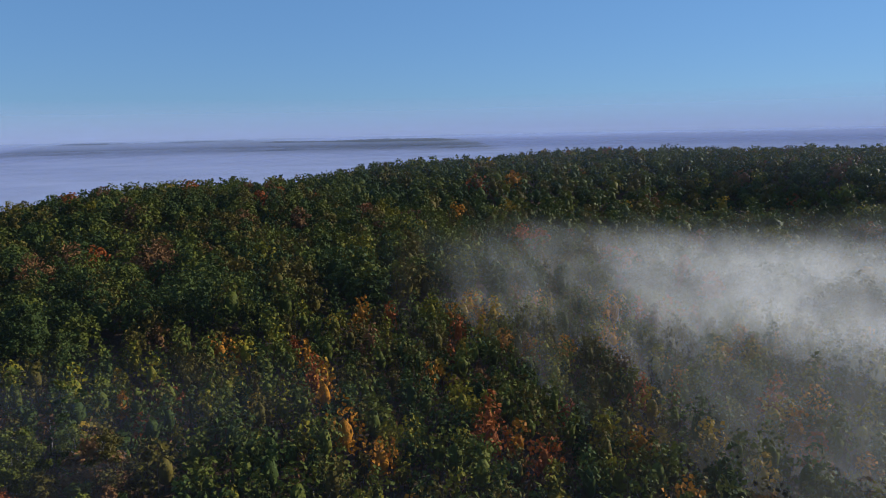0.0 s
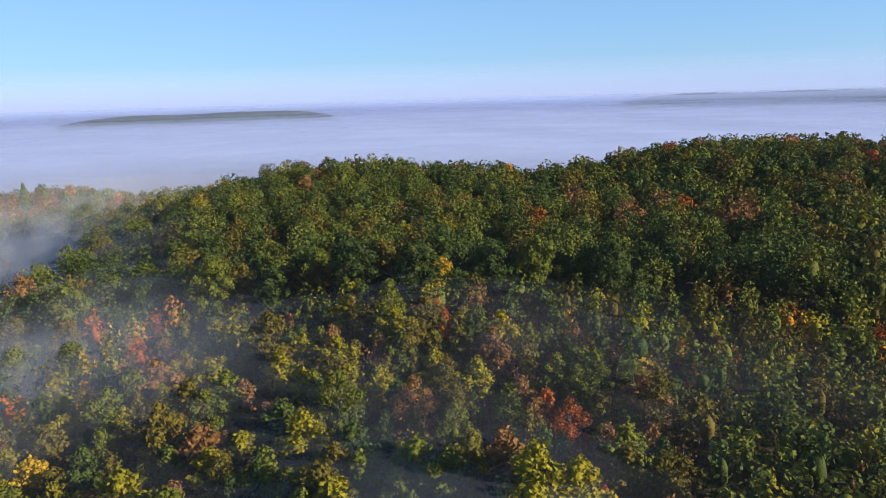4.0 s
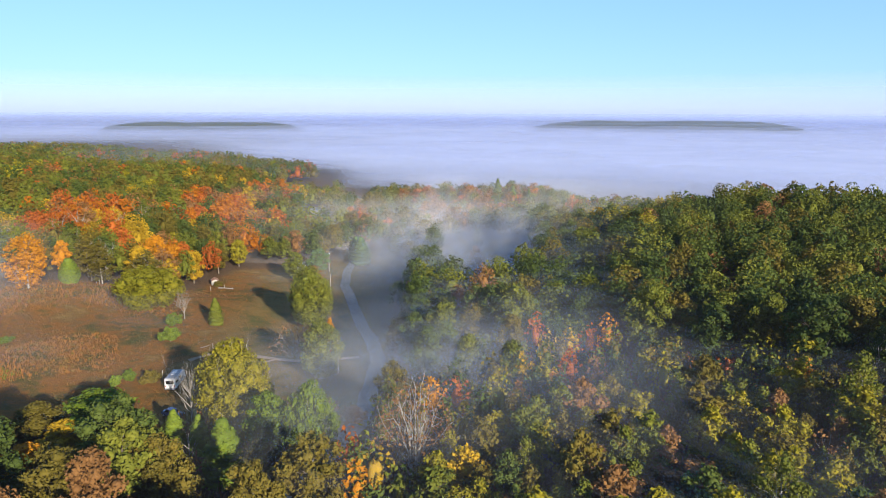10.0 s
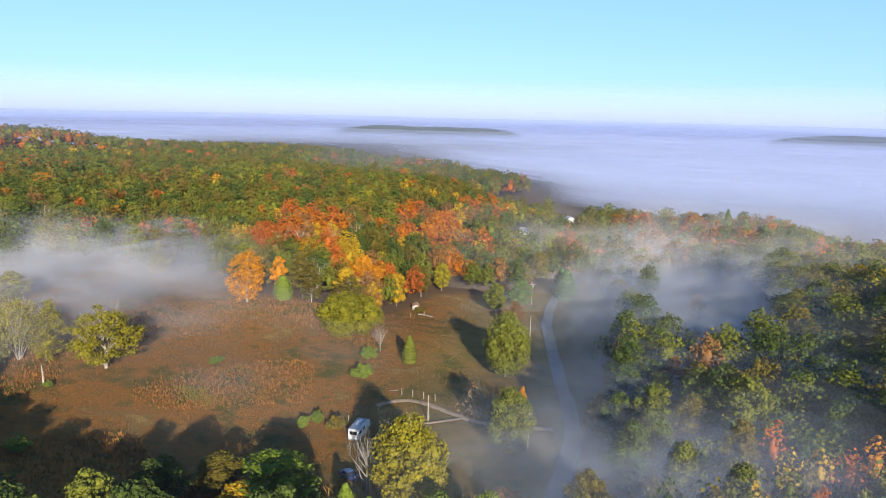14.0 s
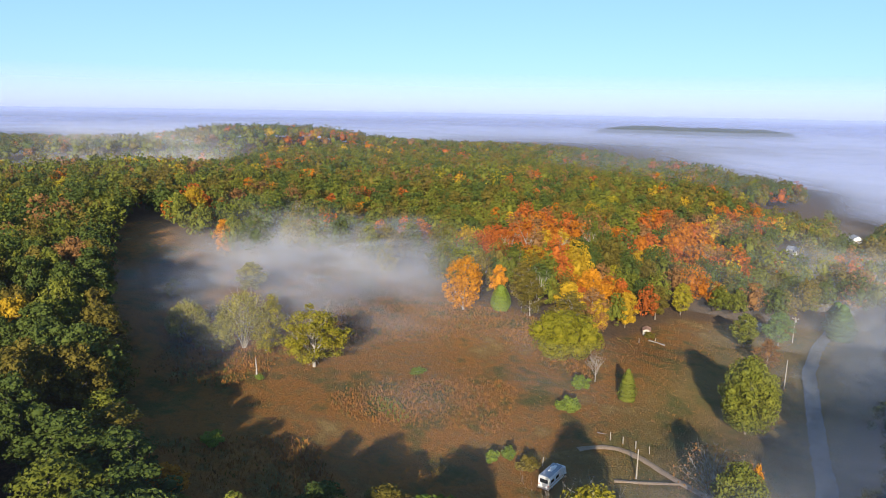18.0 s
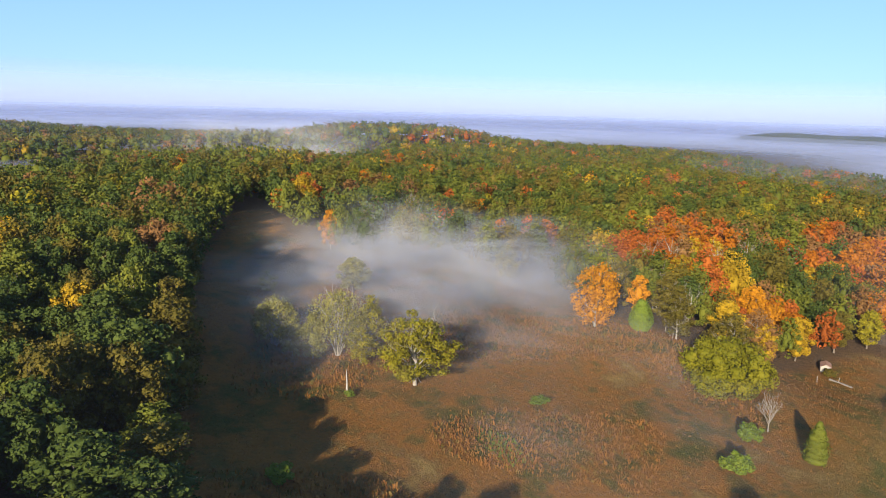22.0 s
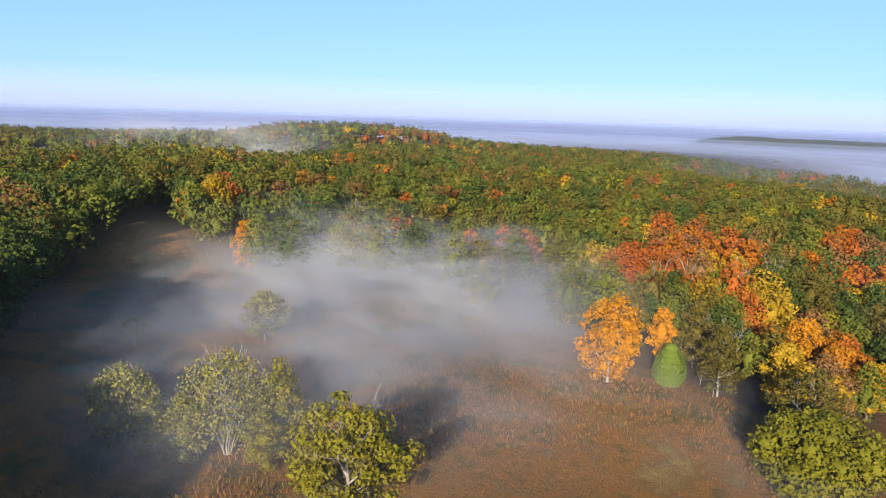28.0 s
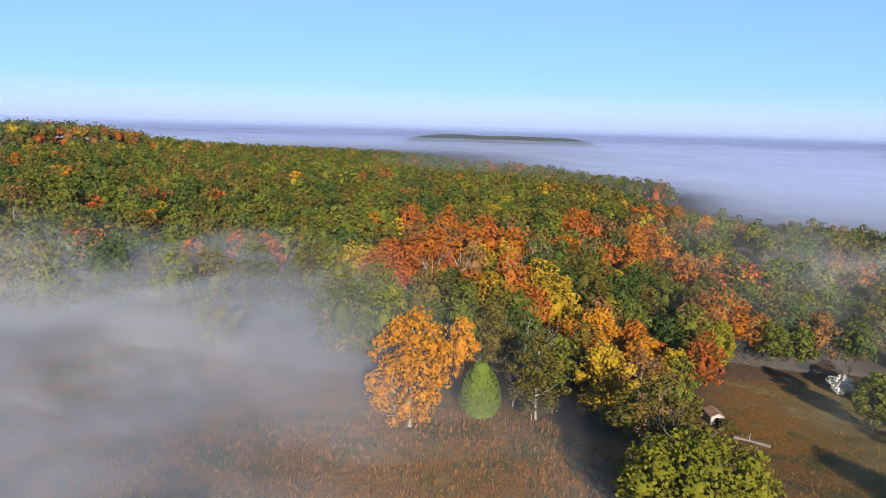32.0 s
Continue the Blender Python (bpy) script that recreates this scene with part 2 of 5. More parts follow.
def box(bm, x0, x1, y0, y1, z0, z1, bevel=0.0):
    r = bmesh.ops.create_cube(bm, size=1)
    for v in r["verts"]:
        v.co = ((x0 + x1) / 2 + v.co.x * (x1 - x0), (y0 + y1) / 2 + v.co.y * (y1 - y0), (z0 + z1) / 2 + v.co.z * (z1 - z0))
    if bevel:
        edges = list({e for v in r["verts"] for e in v.link_edges})
        bmesh.ops.bevel(bm, geom=edges, offset=bevel, segments=2, affect="EDGES", clamp_overlap=True)
    return r["verts"]


def unit(a):
    return a / np.maximum(np.linalg.norm(a, axis=-1, keepdims=True), 1e-9)


def clumps(rng, at, out, size, loose=0.42):
    """Leaf clumps: small folded diamonds at the given places, roughly facing out."""
    n = len(at)
    nrm = unit(out + rng.normal(0, loose, (n, 3)))
    u = unit(np.cross(nrm, rng.normal(0, 1, (n, 3))))
    v = np.cross(nrm, u)
    s = (size * rng.uniform(0.65, 1.3, n))[:, None]
    fold = nrm * s * rng.uniform(-0.1, 0.35, (n, 1))
    wide = rng.uniform(0.5, 0.85, (n, 1))
    q = np.stack([at - u * s, at - v * s * wide + fold, at + u * s, at + v * s * wide + fold], 1)
    return q.reshape(-1, 3), np.arange(4 * n).reshape(n, 4)


def ball(cuts):
    """A small sphere of triangles."""
    bm = bmesh.new()
    bmesh.ops.create_icosphere(bm, subdivisions=cuts, radius=1)
    v, f = np.array([q.co[:] for q in bm.verts]), np.array([[q.index for q in p.verts] for p in bm.faces])
    bm.free()
    return v, f


BALLS = (ball(1), ball(2))


def core(rng, lobes, fill=0.86, fine=1):
    """The dense inside of a crown: uneven lumps, without what is hidden inside others or faces the ground."""
    V, F, n, BALL = [], [], 0, BALLS[fine]
    L = np.array(lobes, float)
    for k, (x, y, z, a, b) in enumerate(L):
        v = BALL[0] * (a * fill, a * fill, b * fill) * rng.uniform(0.82, 1.14, (len(BALL[0]), 1)) + (x, y, z)
        mid = v[BALL[1]].mean(1)
        keep = (mid[:, 2] - z) > -0.6 * b
        for j, (p, q, r, c, d) in enumerate(L):
            if j != k:
                keep &= ((mid[:, 0] - p) ** 2 + (mid[:, 1] - q) ** 2) / (c * fill) ** 2 + (mid[:, 2] - r) ** 2 / (d * fill) ** 2 > 0.7
        F.append(BALL[1][keep] + n)
        V.append(v)
        n += len(v)
    return np.concatenate(V), np.concatenate(F)


def three(quads):
    """Quads as triangles."""
    return np.concatenate([quads[:, (0, 1, 2)], quads[:, (0, 2, 3)]])


def join(*meshes):
    V, F, n = [], [], 0
    for v, f in meshes:
        V.append(v)
        F.append(f + n)
        n += len(v)
    return np.concatenate(V), np.concatenate(F)


def lobed(rng, lobes, n, thin=0.0):
    """Places and outward directions on a crown made of lobes (x, y, z, radius, height)."""
    lobes = np.array(lobes, float)
    w = lobes[:, 3] * lobes[:, 3]
    pick = rng.choice(len(lobes), int(n * 1.7), p=w / w.sum())
    d = unit(rng.normal(0, 1, (len(pick), 3)))
    r = 1 - np.abs(rng.normal(0, 0.14 + thin, len(pick)))
    L = lobes[pick]
    p = L[:, :3] + d * np.stack([L[:, 3], L[:, 3], L[:, 4]], 1) * r[:, None]
    keep = np.ones(len(p), bool)
    for k, (x, y, z, a, b) in enumerate(lobes):
        deep = ((p[:, 0] - x) ** 2 + (p[:, 1] - y) ** 2) / a**2 + (p[:, 2] - z) ** 2 / b**2 < 0.5
        keep &= ~(deep & (pick != k))
    return p[keep][:n], unit(d[keep][:n] + (0, 0, 0.25))


def crown_lobes(rng, low, top, radius, count, tip=0.45, skirt=0.9):
    """Lobes of a broad-leaved crown between two heights: a body set all over with uneven puffs, narrower at the tip."""
    mid, half = low + (top - low) * 0.48, (top - low) * 0.52
    out = [(0, 0, mid, radius * 0.62, half * 0.82)]
    lean, phase = rng.uniform(0.08, 0.2), rng.uniform(0, 6.28)
    for k in range(count):
        up = 0.96 - (0.96 + skirt) * (k + rng.uniform(0, 1)) / count
        a = 2.4 * k + rng.uniform(-0.4, 0.4)
        wide = max(0.0, 1 - abs(up) ** 2.4) ** 0.5 * (1 - (1 - tip) * max(0.0, up) ** 1.4)
        r = radius * rng.uniform(0.2, 0.42)
        d = max(0.0, radius * wide * (1 + lean * math.sin(2 * a + phase)) - r * 0.8) * rng.uniform(0.78, 1.12)
        out.append((d * math.cos(a), d * math.sin(a), max(low + 0.5 * r, mid + up * (half - r * 0.6) * rng.uniform(0.9, 1.1)), r, r * rng.uniform(0.7, 1.0)))
    return out


def tubes(paths, sides=5):
    """Tapered tubes along paths of (x, y, z, radius)."""
    V, F, n = [], [], 0
    ring = np.linspace(0, 2 * math.pi, sides, endpoint=False)
    for path in paths:
        path = np.array(path, float)
        ways = unit(np.gradient(path[:, :3], axis=0))
        for p, w in zip(path, ways):
            a = unit(np.cross(w, (0.31, 0.95, 0.1)))
            b = np.cross(w, a)
            V.append(p[:3] + p[3] * (np.cos(ring)[:, None] * a + np.sin(ring)[:, None] * b))
        for k in range(len(path) - 1):
            for s in range(sides):
                o = n + k * sides
                F.append((o + s, o + (s + 1) % sides, o + sides + (s + 1) % sides, o + sides + s))
        n += len(path) * sides
    return np.concatenate(V), np.array(F)


def limbs(rng, start, way, length, radius, depth, paths, spread=0.6, up=0.15, kids=3):
    """A branching of tapered limbs."""
    p, w, path = np.array(start, float), unit(np.array(way, float)), []
    steps = 4
    for k in range(steps + 1):
        path.append((*p, radius * (1 - 0.72 * k / steps)))
        w = unit(w + rng.normal(0, 0.1, 3) + (0, 0, up * 0.5))
        p = p + w * length / steps
    paths.append(path)
    if depth:
        for _ in range(kids):
            k = int(rng.integers(1, steps + 1))
            q = np.array(path[k])
            side = unit(w + rng.normal(0, spread, 3) + (0, 0, up))
            limbs(rng, q[:3], side, length * rng.uniform(0.5, 0.72), max(0.012, q[3] * 0.62), depth - 1, paths, spread, up, kids)


def trunk_mesh(rng, height, radius, low, reach, mat, arms=5, depth=1, kids=2, sides=6):
    paths = [[(0, 0, -0.6, radius * 1.5), (0, 0, 0.3, radius * 1.15)] + [(rng.normal(0, 0.03) * height * f, rng.normal(0, 0.03) * height * f, height * f, radius * (1 - 0.85 * f)) for f in (0.2, 0.4, 0.6, 0.8, 0.96)]]
    for k in range(arms):
        f = low / height + (0.9 - low / height) * (k + 0.3) / arms
        a = 2.4 * k + rng.uniform(-0.4, 0.4)
        core = np.array([np.interp(f, (0, 0.2, 0.4, 0.6, 0.8, 0.96), [q[j] for q in paths[0][1:]]) for j in (0, 1)])
        limbs(rng, (*core, height * f), (math.cos(a), math.sin(a), 0.75), reach * (1.15 - 0.6 * f), radius * (1 - 0.8 * f) * 0.62, depth, paths, kids=kids)
    v, f = tubes(paths, sides)
    return mesh("trunk", v, f, [mat], smooth=True)


# ---- ground ----
def ground_material():
    """Meadow of rusty grass with worn and green patches, leaf litter under the woods, mown green by the lane."""
    m, nt, b = material("ground_cover")
    broad, mid, fine = noise_at(nt, 0.03, 4.0, 0.6), noise_at(nt, 0.16, 5.0, 0.6), noise_at(nt, 1.6, 6.0, 0.7)
    a = math_node(nt, "MULTIPLY_ADD", mid, 0.55, math_node(nt, "MULTIPLY", broad, 0.45))
    grass = ramp(nt, a, ((0.36, (0.055, 0.06, 0.012)), (0.44, (0.11, 0.07, 0.017)), (0.5, (0.19, 0.082, 0.016)), (0.57, (0.135, 0.076, 0.02)), (0.66, (0.21, 0.14, 0.04))))
    litter = ramp(nt, fine, ((0.3, (0.045, 0.032, 0.02)), (0.7, (0.12, 0.075, 0.042))))
    mown = ramp(nt, mid, ((0.3, (0.08, 0.08, 0.024)), (0.7, (0.17, 0.12, 0.042))))
    meadow = node(nt, "ShaderNodeAttribute")
    meadow.attribute_name = "cover"
    sep = nt.nodes.new("ShaderNodeSeparateColor")
    nt.links.new(meadow.outputs["Color"], sep.inputs[0])
    col = mix(nt, sep.outputs[0], litter, grass)
    col = mix(nt, sep.outputs[1], col, mown)
    col = mix(nt, 0.6, col, ramp(nt, fine, ((0.25, (0.45, 0.42, 0.38)), (0.75, (1, 1, 1)))), "MULTIPLY")
    nt.links.new(col, b.inputs["Base Color"])
    b.inputs["Roughness"].default_value = 0.95
    b.inputs["Specular IOR Level"].default_value = 0.1
    bump = node(nt, "ShaderNodeBump", Strength=0.9, Distance=0.5)
    nt.links.new(math_node(nt, "MULTIPLY_ADD", mid, 0.6, fine), bump.inputs["Height"])
    nt.links.new(bump.outputs[0], b.inputs["Normal"])
    return m


def axis(lo, hi, step, far):
    mid = np.arange(lo, hi + step, step)
    grow = step * np.cumsum(1.22 ** np.arange(1, 26))
    return np.concatenate([(lo - grow[grow < far + lo])[::-1], mid, hi + step + grow[grow < far - hi]])


def ground():
    ax, ay = axis(-360, 120, 3.0, 4950), axis(-260, 220, 3.0, 4950)
    X, Y = np.meshgrid(ax, ay, indexing="ij")
    rough = np.random.default_rng(3).normal(0, 0.12, X.shape) * (np.abs(X + 120) < 250) * (np.abs(Y) < 240)
    Zz = land(X, Y) + rough
    i = np.arange(X.size).reshape(X.shape)
    faces = np.stack([i[:-1, :-1], i[1:, :-1], i[1:, 1:], i[:-1, 1:]], -1).reshape(-1, 4)
    me = mesh("ground", np.stack([X, Y, Zz], -1).reshape(-1, 3), faces, [ground_material()], smooth=True)
    open_land = (inside(MEADOW, X, Y) | inside(FIELD, X, Y)).astype(float)
    for _ in range(2):
        open_land[1:-1, 1:-1] = (open_land[1:-1, 1:-1] * 2 + open_land[:-2, 1:-1] + open_land[2:, 1:-1] + open_land[1:-1, :-2] + open_land[1:-1, 2:]) / 6
    mown = open_land * np.clip((Y + 42) / 14, 0, 1)
    col = np.stack([open_land, mown * 0.8, 0 * mown, 1 + 0 * mown], -1).astype(np.float32)
    att = me.color_attributes.new("cover", "FLOAT_COLOR", "POINT")
    att.data.foreach_set("color", col.ravel())
    return tagged(new("ground", me), "rusty autumn meadow and leaf-strewn woodland floor", "ground", kind="structure")


ground()
GRAVEL = plain("road_gravel", (0.06, 0.058, 0.056), (0.13, 0.127, 0.123), 0.9, 0.4, bump=0.02)
DIRT = plain("lane_dirt", (0.15, 0.1, 0.06), (0.27, 0.19, 0.12), 0.95, 0.5, bump=0.03)


def ribbon(name, line, width, lift, mat, label, category):
    """A track laid on the land along a line, slightly crowned, with ragged edges."""
    rng = np.random.default_rng(11)
    pts = np.array(line, float)
    s = np.r_[0, np.cumsum(np.hypot(*np.diff(pts, axis=0).T))]
    u = np.linspace(0, s[-1], int(s[-1] / 1.5) + 2)
    c = np.stack([np.interp(u, s, pts[:, k]) for k in (0, 1)], 1)
    for _ in range(8):
        c[1:-1] = (c[:-2] + 2 * c[1:-1] + c[2:]) / 4
    w = unit(np.gradient(c, axis=0))
    n = np.stack([-w[:, 1], w[:, 0]], 1)
    rows = []
    for f in (-1, -0.5, 0, 0.5, 1):
        jag = rng.normal(0, 0.12, (len(c), 1)) * (abs(f) == 1)
        q = c + n * (f * width / 2 + jag)
        rows.append(np.c_[q, land(q[:, 0], q[:, 1]) + lift + 0.12 * (1 - f * f)])
    V = np.stack(rows, 1)
    i = np.arange(V.shape[0] * 5).reshape(-1, 5)
    F = np.stack([i[:-1, :-1], i[1:, :-1], i[1:, 1:], i[:-1, 1:]], -1).reshape(-1, 4)
    me = mesh(name, V.reshape(-1, 3), F, [mat], smooth=True)
    return tagged(new(name, me), label, category, kind="structure")


ribbon("road", ROAD, 3.6, 0.32, GRAVEL, "pale gravel country road running past the trees", "road")
LANE = [(-166, -38), (-169.5, -35.5), (-171.5, -32), (-170.5, -28.5), (-168, -24), (-165.5, -20.5), (-163, -17), (-160, -11), (-161, 2)]
ribbon("lane", LANE, 1.7, 0.3, DIRT, "worn dirt lane curving through mown grass", "lane")
ribbon("footpath", [(-158, -28), (-159.5, -24), (-161, -21), (-163, -17.5)], 1.1, 0.33, DIRT, "worn dirt path joining the lane", "path")


# ---- trees ----
SHAPES = {}


def crown_mesh(shape, colour):
    """One crown mesh for each shape and leaf colour."""
    v, f = SHAPES[shape]["crown"]
    key = (shape, colour)
    if key not in SHAPES[shape]["made"]:
        SHAPES[shape]["made"][key] = mesh("crown", v, f, [LEAF[colour]], smooth=np.arange(len(f)) >= SHAPES[shape].get("leaves", 0))
    return SHAPES[shape]["made"][key]


def shape(name, seed, height, radius, low, lobes, leaves, size, tip=0.45, bark=BARK, thick=0.16, thin=0.0, arms=5, depth=1, kids=2, gaps=False):
    rng = np.random.default_rng(seed)
    lumps = crown_lobes(rng, low, height, radius * 1.08, int(lobes * 1.6), min(0.9, tip + 0.2))
    if gaps:
        lumps = [(x * f, y * f, low + (z - low) * rng.uniform(0.75, 1.08), r * 0.62, q * 0.42) for x, y, z, r, q in lumps[1:] for f in (rng.uniform(0.5, 0.8), rng.uniform(0.95, 1.12))]
    p, d = lobed(rng, lumps, int(leaves * 2.6), thin + 0.06)
    v, f = clumps(rng, p, d, np.full(len(p), size * 0.8), 0.65)
    made = join((v, three(f)), core(rng, lumps, 0.52 if thin < 0.06 else 0.42, int(thin < 0.06 and not gaps)))
    SHAPES[name] = {"crown": made, "trunk": trunk_mesh(rng, height * (0.74 if gaps else 0.93), thick, low * 0.9, radius * (0.72 if gaps else 0.95), bark, arms, depth, kids), "height": height, "made": {}, "leaves": 2 * len(f)}


for k in range(3):
    shape(f"sapling{k}", 20 + k, 10.5, 2.5 + 0.4 * k, 1.4 + 0.6 * k, 10, 480, 0.34, 0.5, thick=0.11, thin=0.05)
for k in range(4):
    shape(f"oak{k}", 40 + k, 18, 4.5 + 0.4 * k, 2.6, 16, 1250, 0.4, 0.6, thick=0.3)
for k in range(2):
    shape(f"airy{k}", 60 + k, 15, 3.7 + 0.6 * k, 1.0, 16, 1300, 0.28, 0.5, PALE, 0.17, 0.13, 8, 2, 3)
shape("maple", 70, 15, 8.4, 0.2, 30, 3000, 0.4, 0.45, thick=0.4, arms=8)
shape("walnut", 72, 16, 6.6, 0.7, 24, 2900, 0.34, 0.55, PALE, 0.26, 0.055, 9, 2, 3)
shape("poplar", 74, 17, 4.9, 0.5, 26, 1500, 0.34, 0.6, PALE, 0.28, 0.07, 10, 2, 3)
shape("spread", 73, 14.5, 7.4, 0.6, 22, 2400, 0.3, 0.6, PALE, 0.34, 0.1, 13, 2, 4, True)
shape("shrub", 76, 3.2, 1.7, 0.3, 7, 420, 0.22, 0.6, thick=0.05)


def conifer(name, seed, height, radius, leaves, size, power=1.0, low=0.6, ragged=0.12, tiers=0.22, foot=0.0, blunt=1.0):
    """A conifer: sprays on tiers that narrow to the top."""
    rng = np.random.default_rng(seed)
    f = 1 - rng.uniform(0, 1, leaves) ** 0.6
    a = rng.uniform(0, 2 * math.pi, leaves)
    tier = 1 - tiers * ((f * 11 + 0.3 * np.sin(3 * a)) % 1)
    r = radius * (1 - f**power) ** blunt * np.minimum(1, (1 - foot) + foot * f / 0.28) * tier * (1 - np.abs(rng.normal(0, ragged, leaves))) * (1 + 0.55 * tiers * np.sin(5 * a + 9 * f))
    p = np.stack([r * np.cos(a), r * np.sin(a), low + (height - low) * f - 0.12 * r], 1)
    d = unit(np.stack([np.cos(a), np.sin(a), 0.5 + 0 * a], 1))
    v, q = clumps(rng, p, d, np.full(leaves, size * 0.9))
    inner = []
    for k in range(7):
        g = (k + 0.4) / 7.4
        inner.append((0, 0, low + (height - low) * g, 0.8 * radius * (1 - g**power) ** blunt, (height - low) * 0.13))
    v, q = join((v, three(q)), core(rng, inner, 1.0))
    SHAPES[name] = {"crown": (v, q), "trunk": trunk_mesh(rng, height * 0.95, 0.17, 1.0, radius * 0.6, BARK, 6, 0), "height": height, "made": {}}


conifer("pine", 80, 15, 4.4, 1900, 0.36, 1.6, 1.2, 0.22)
shape("bushypine", 83, 18, 6.6, 1.2, 30, 3400, 0.34, 0.55, thick=0.3)
shape("ivy", 84, 13, 4.6, 0.3, 22, 2600, 0.28, 0.55, thick=0.25)
conifer("cedar", 81, 12, 2.9, 2400, 0.28, 2.0, 0.2, 0.3, 0.3, 0.25, 0.8)
conifer("topiary", 82, 7.4, 2.9, 5200, 0.15, 2.3, 0.1, 0.03, 0.05, 0.4, 0.55)
FIRST = {}


def tree(kind, form, colour, x, y, height, turn, label, category, group, wide=1.0, sink=0.15):
    """A tree with its trunk and crown; later ones of the same make are copies."""
    key = (kind, form, colour)
    s = height / SHAPES[form]["height"]
    m = Matrix.LocRotScale((x, y, h(x, y) - sink), Euler((0, 0, turn)), (s * wide, s * wide, s))
    if key in FIRST:
        return tagged(copy_thing(FIRST[key], m), label, category, group)
    root = new(kind)
    part("trunk", SHAPES[form]["trunk"], root)
    part("crown", crown_mesh(form, colour), root)
    FIRST[key] = root
    root.matrix_basis = m
    root.scale = (1, 1, 1)
    root.matrix_basis = Matrix.Identity(4)
    first = copy_thing(root, m)
    for o in (*root.children_recursive, root):
        FIRST.setdefault("spare", []).append(o)
    return tagged(first, label, category, group)


TAKEN = []


def scatter(rng, poly, step, jitter=0.42):
    xs, ys = [p[0] for p in poly], [p[1] for p in poly]
    gx, gy = np.meshgrid(np.arange(min(xs), max(xs), step), np.arange(min(ys), max(ys), step * 0.87), indexing="ij")
    gx = gx.astype(float)
    gy = gy.astype(float)
    gx[:, ::2] += step / 2
    gx, gy = gx.ravel() + rng.uniform(-jitter, jitter, gx.size) * step, gy.ravel() + rng.uniform(-jitter, jitter, gx.size) * step
    keep = inside(poly, gx, gy)
    return gx[keep], gy[keep]


def road_gap(x, y):
    """Distance from the road's line."""
    best = np.full(np.shape(x), 1e9)
    for (ax, ay), (bx, by) in zip(ROAD, ROAD[1:]):
        t = np.clip(((x - ax) * (bx - ax) + (y - ay) * (by - ay)) / ((bx - ax) ** 2 + (by - ay) ** 2), 0, 1)
        best = np.minimum(best, np.hypot(x - ax - t * (bx - ax), y - ay - t * (by - ay)))
    return best


def seen(x, y):
    """Land that lies within the sweep of the flight."""
    b = np.degrees(np.arctan2(-(x - 0), y + 25))
    return ((b > -46) & (b < 172)) | (np.hypot(x + 60, y) < 90)


def overlooked(x, y, z):
    """Crowns that can be seen over the hills from somewhere along the valley's open middle."""
    out = np.zeros(len(x), bool)
    for ex, ey, ez in ((0, 0, 57), (-22, 3, 66), (-60, 0, 64), (-135, -70, 49)):
        clear = np.ones(len(x), bool)
        for f in np.linspace(0.25, 0.97, 28):
            clear &= land(ex + (x - ex) * f, ey + (y - ey) * f) + 13 < ez + (z + 19 - ez) * f
        out |= clear
    return out | (np.hypot(x + 120, y + 20) < 130)


def house_view(x, y):
    """Woods, but for the clearings in front of the far houses and along their lane."""
    ok = np.ones(np.shape(x), bool)
    for hx, hy, wide, deep in ((-553, 2, 11, 110), (-447, -25, 8, 75), (-652, 122, 20, 150), (-690, 70, 14, 150)):
        d = math.hypot(hx + 60, hy + 10)
        ux, uy = -(hx + 60) / d, -(hy + 10) / d
        along, off = (x - hx) * ux + (y - hy) * uy, np.abs((x - hx) * uy - (y - hy) * ux)
        ok &= ~((along > -14) & (along < deep) & (off < wide))
    return ok


# young wood below the north hill
rng = np.random.default_rng(5)
gx, gy = scatter(rng, YOUNG, 4.7)
ok = (road_gap(gx, gy) > 6) & seen(gx, gy) & (np.hypot(gx + 97, gy - 10) > 6)
gx, gy = gx[ok], gy[ok]
nearest = np.argsort(np.hypot(gx + 66, gy - 46))
COLOURS = ["green", "yellow-green", "olive", "deep green", "golden", "russet", "orange", "red"]
for n in nearest[:290]:
    x, y = gx[n], gy[n]
    c = COLOURS[rng.choice(8, p=[0.33, 0.24, 0.2, 0.08, 0.015, 0.1, 0.01, 0.025])]
    form = f"sapling{rng.integers(3)}" if rng.uniform() < 0.85 else f"airy{rng.integers(2)}"
    tree("young_tree", form, c, x, y, rng.uniform(5.0, 11.5) + 3 * (rng.uniform() < 0.15), rng.uniform(0, 6.28), f"slender young broadleaf tree with {c} autumn leaves", "tree", "young trees of the regrowing wood", rng.uniform(0.8, 1.15))
YOUNG_REST = nearest[290:]



def stand(kind, label, category, rows, group=""):
    """Single trees of one kind: form, leaf colour, place, height and width against the form's own."""
    for form, colour, x, y, height, wide in rows:
        tree(kind, form, colour, x, y, height, (x * 1.7 + y) % 6.28, label, category, group, wide)
        TAKEN.append((x, y, 2.2 + 0.22 * height * wide))


stand("orange_tree", "tall open tree in full orange autumn leaf at the meadow edge", "tree", [("poplar", "orange", -223, -98, 17.8, 1.05)])
stand("small_orange_tree", "small orange tree behind the clipped evergreen", "tree", [("sapling1", "orange", -241, -95, 13.4, 0.9)])
stand("clipped_evergreen", "smooth egg-shaped bright green evergreen in short grass", "tree", [("topiary", "bright green", -233, -90, 8.4, 1.05)])
stand("field_maple", "broad low yellow-green maple touching the grass", "tree", [("maple", "moss", -215, -61, 13.8, 1.12)])
stand("thin_tree", "half-bare pale-limbed tree behind the broad maple", "tree", [("airy1", "olive", -227, -64, 15.5, 1.5), ("airy0", "olive", -238, -82, 14, 1.3), ("airy1", "russet", -251, -66, 15, 1.3)], "half-bare trees at the wood's edge")
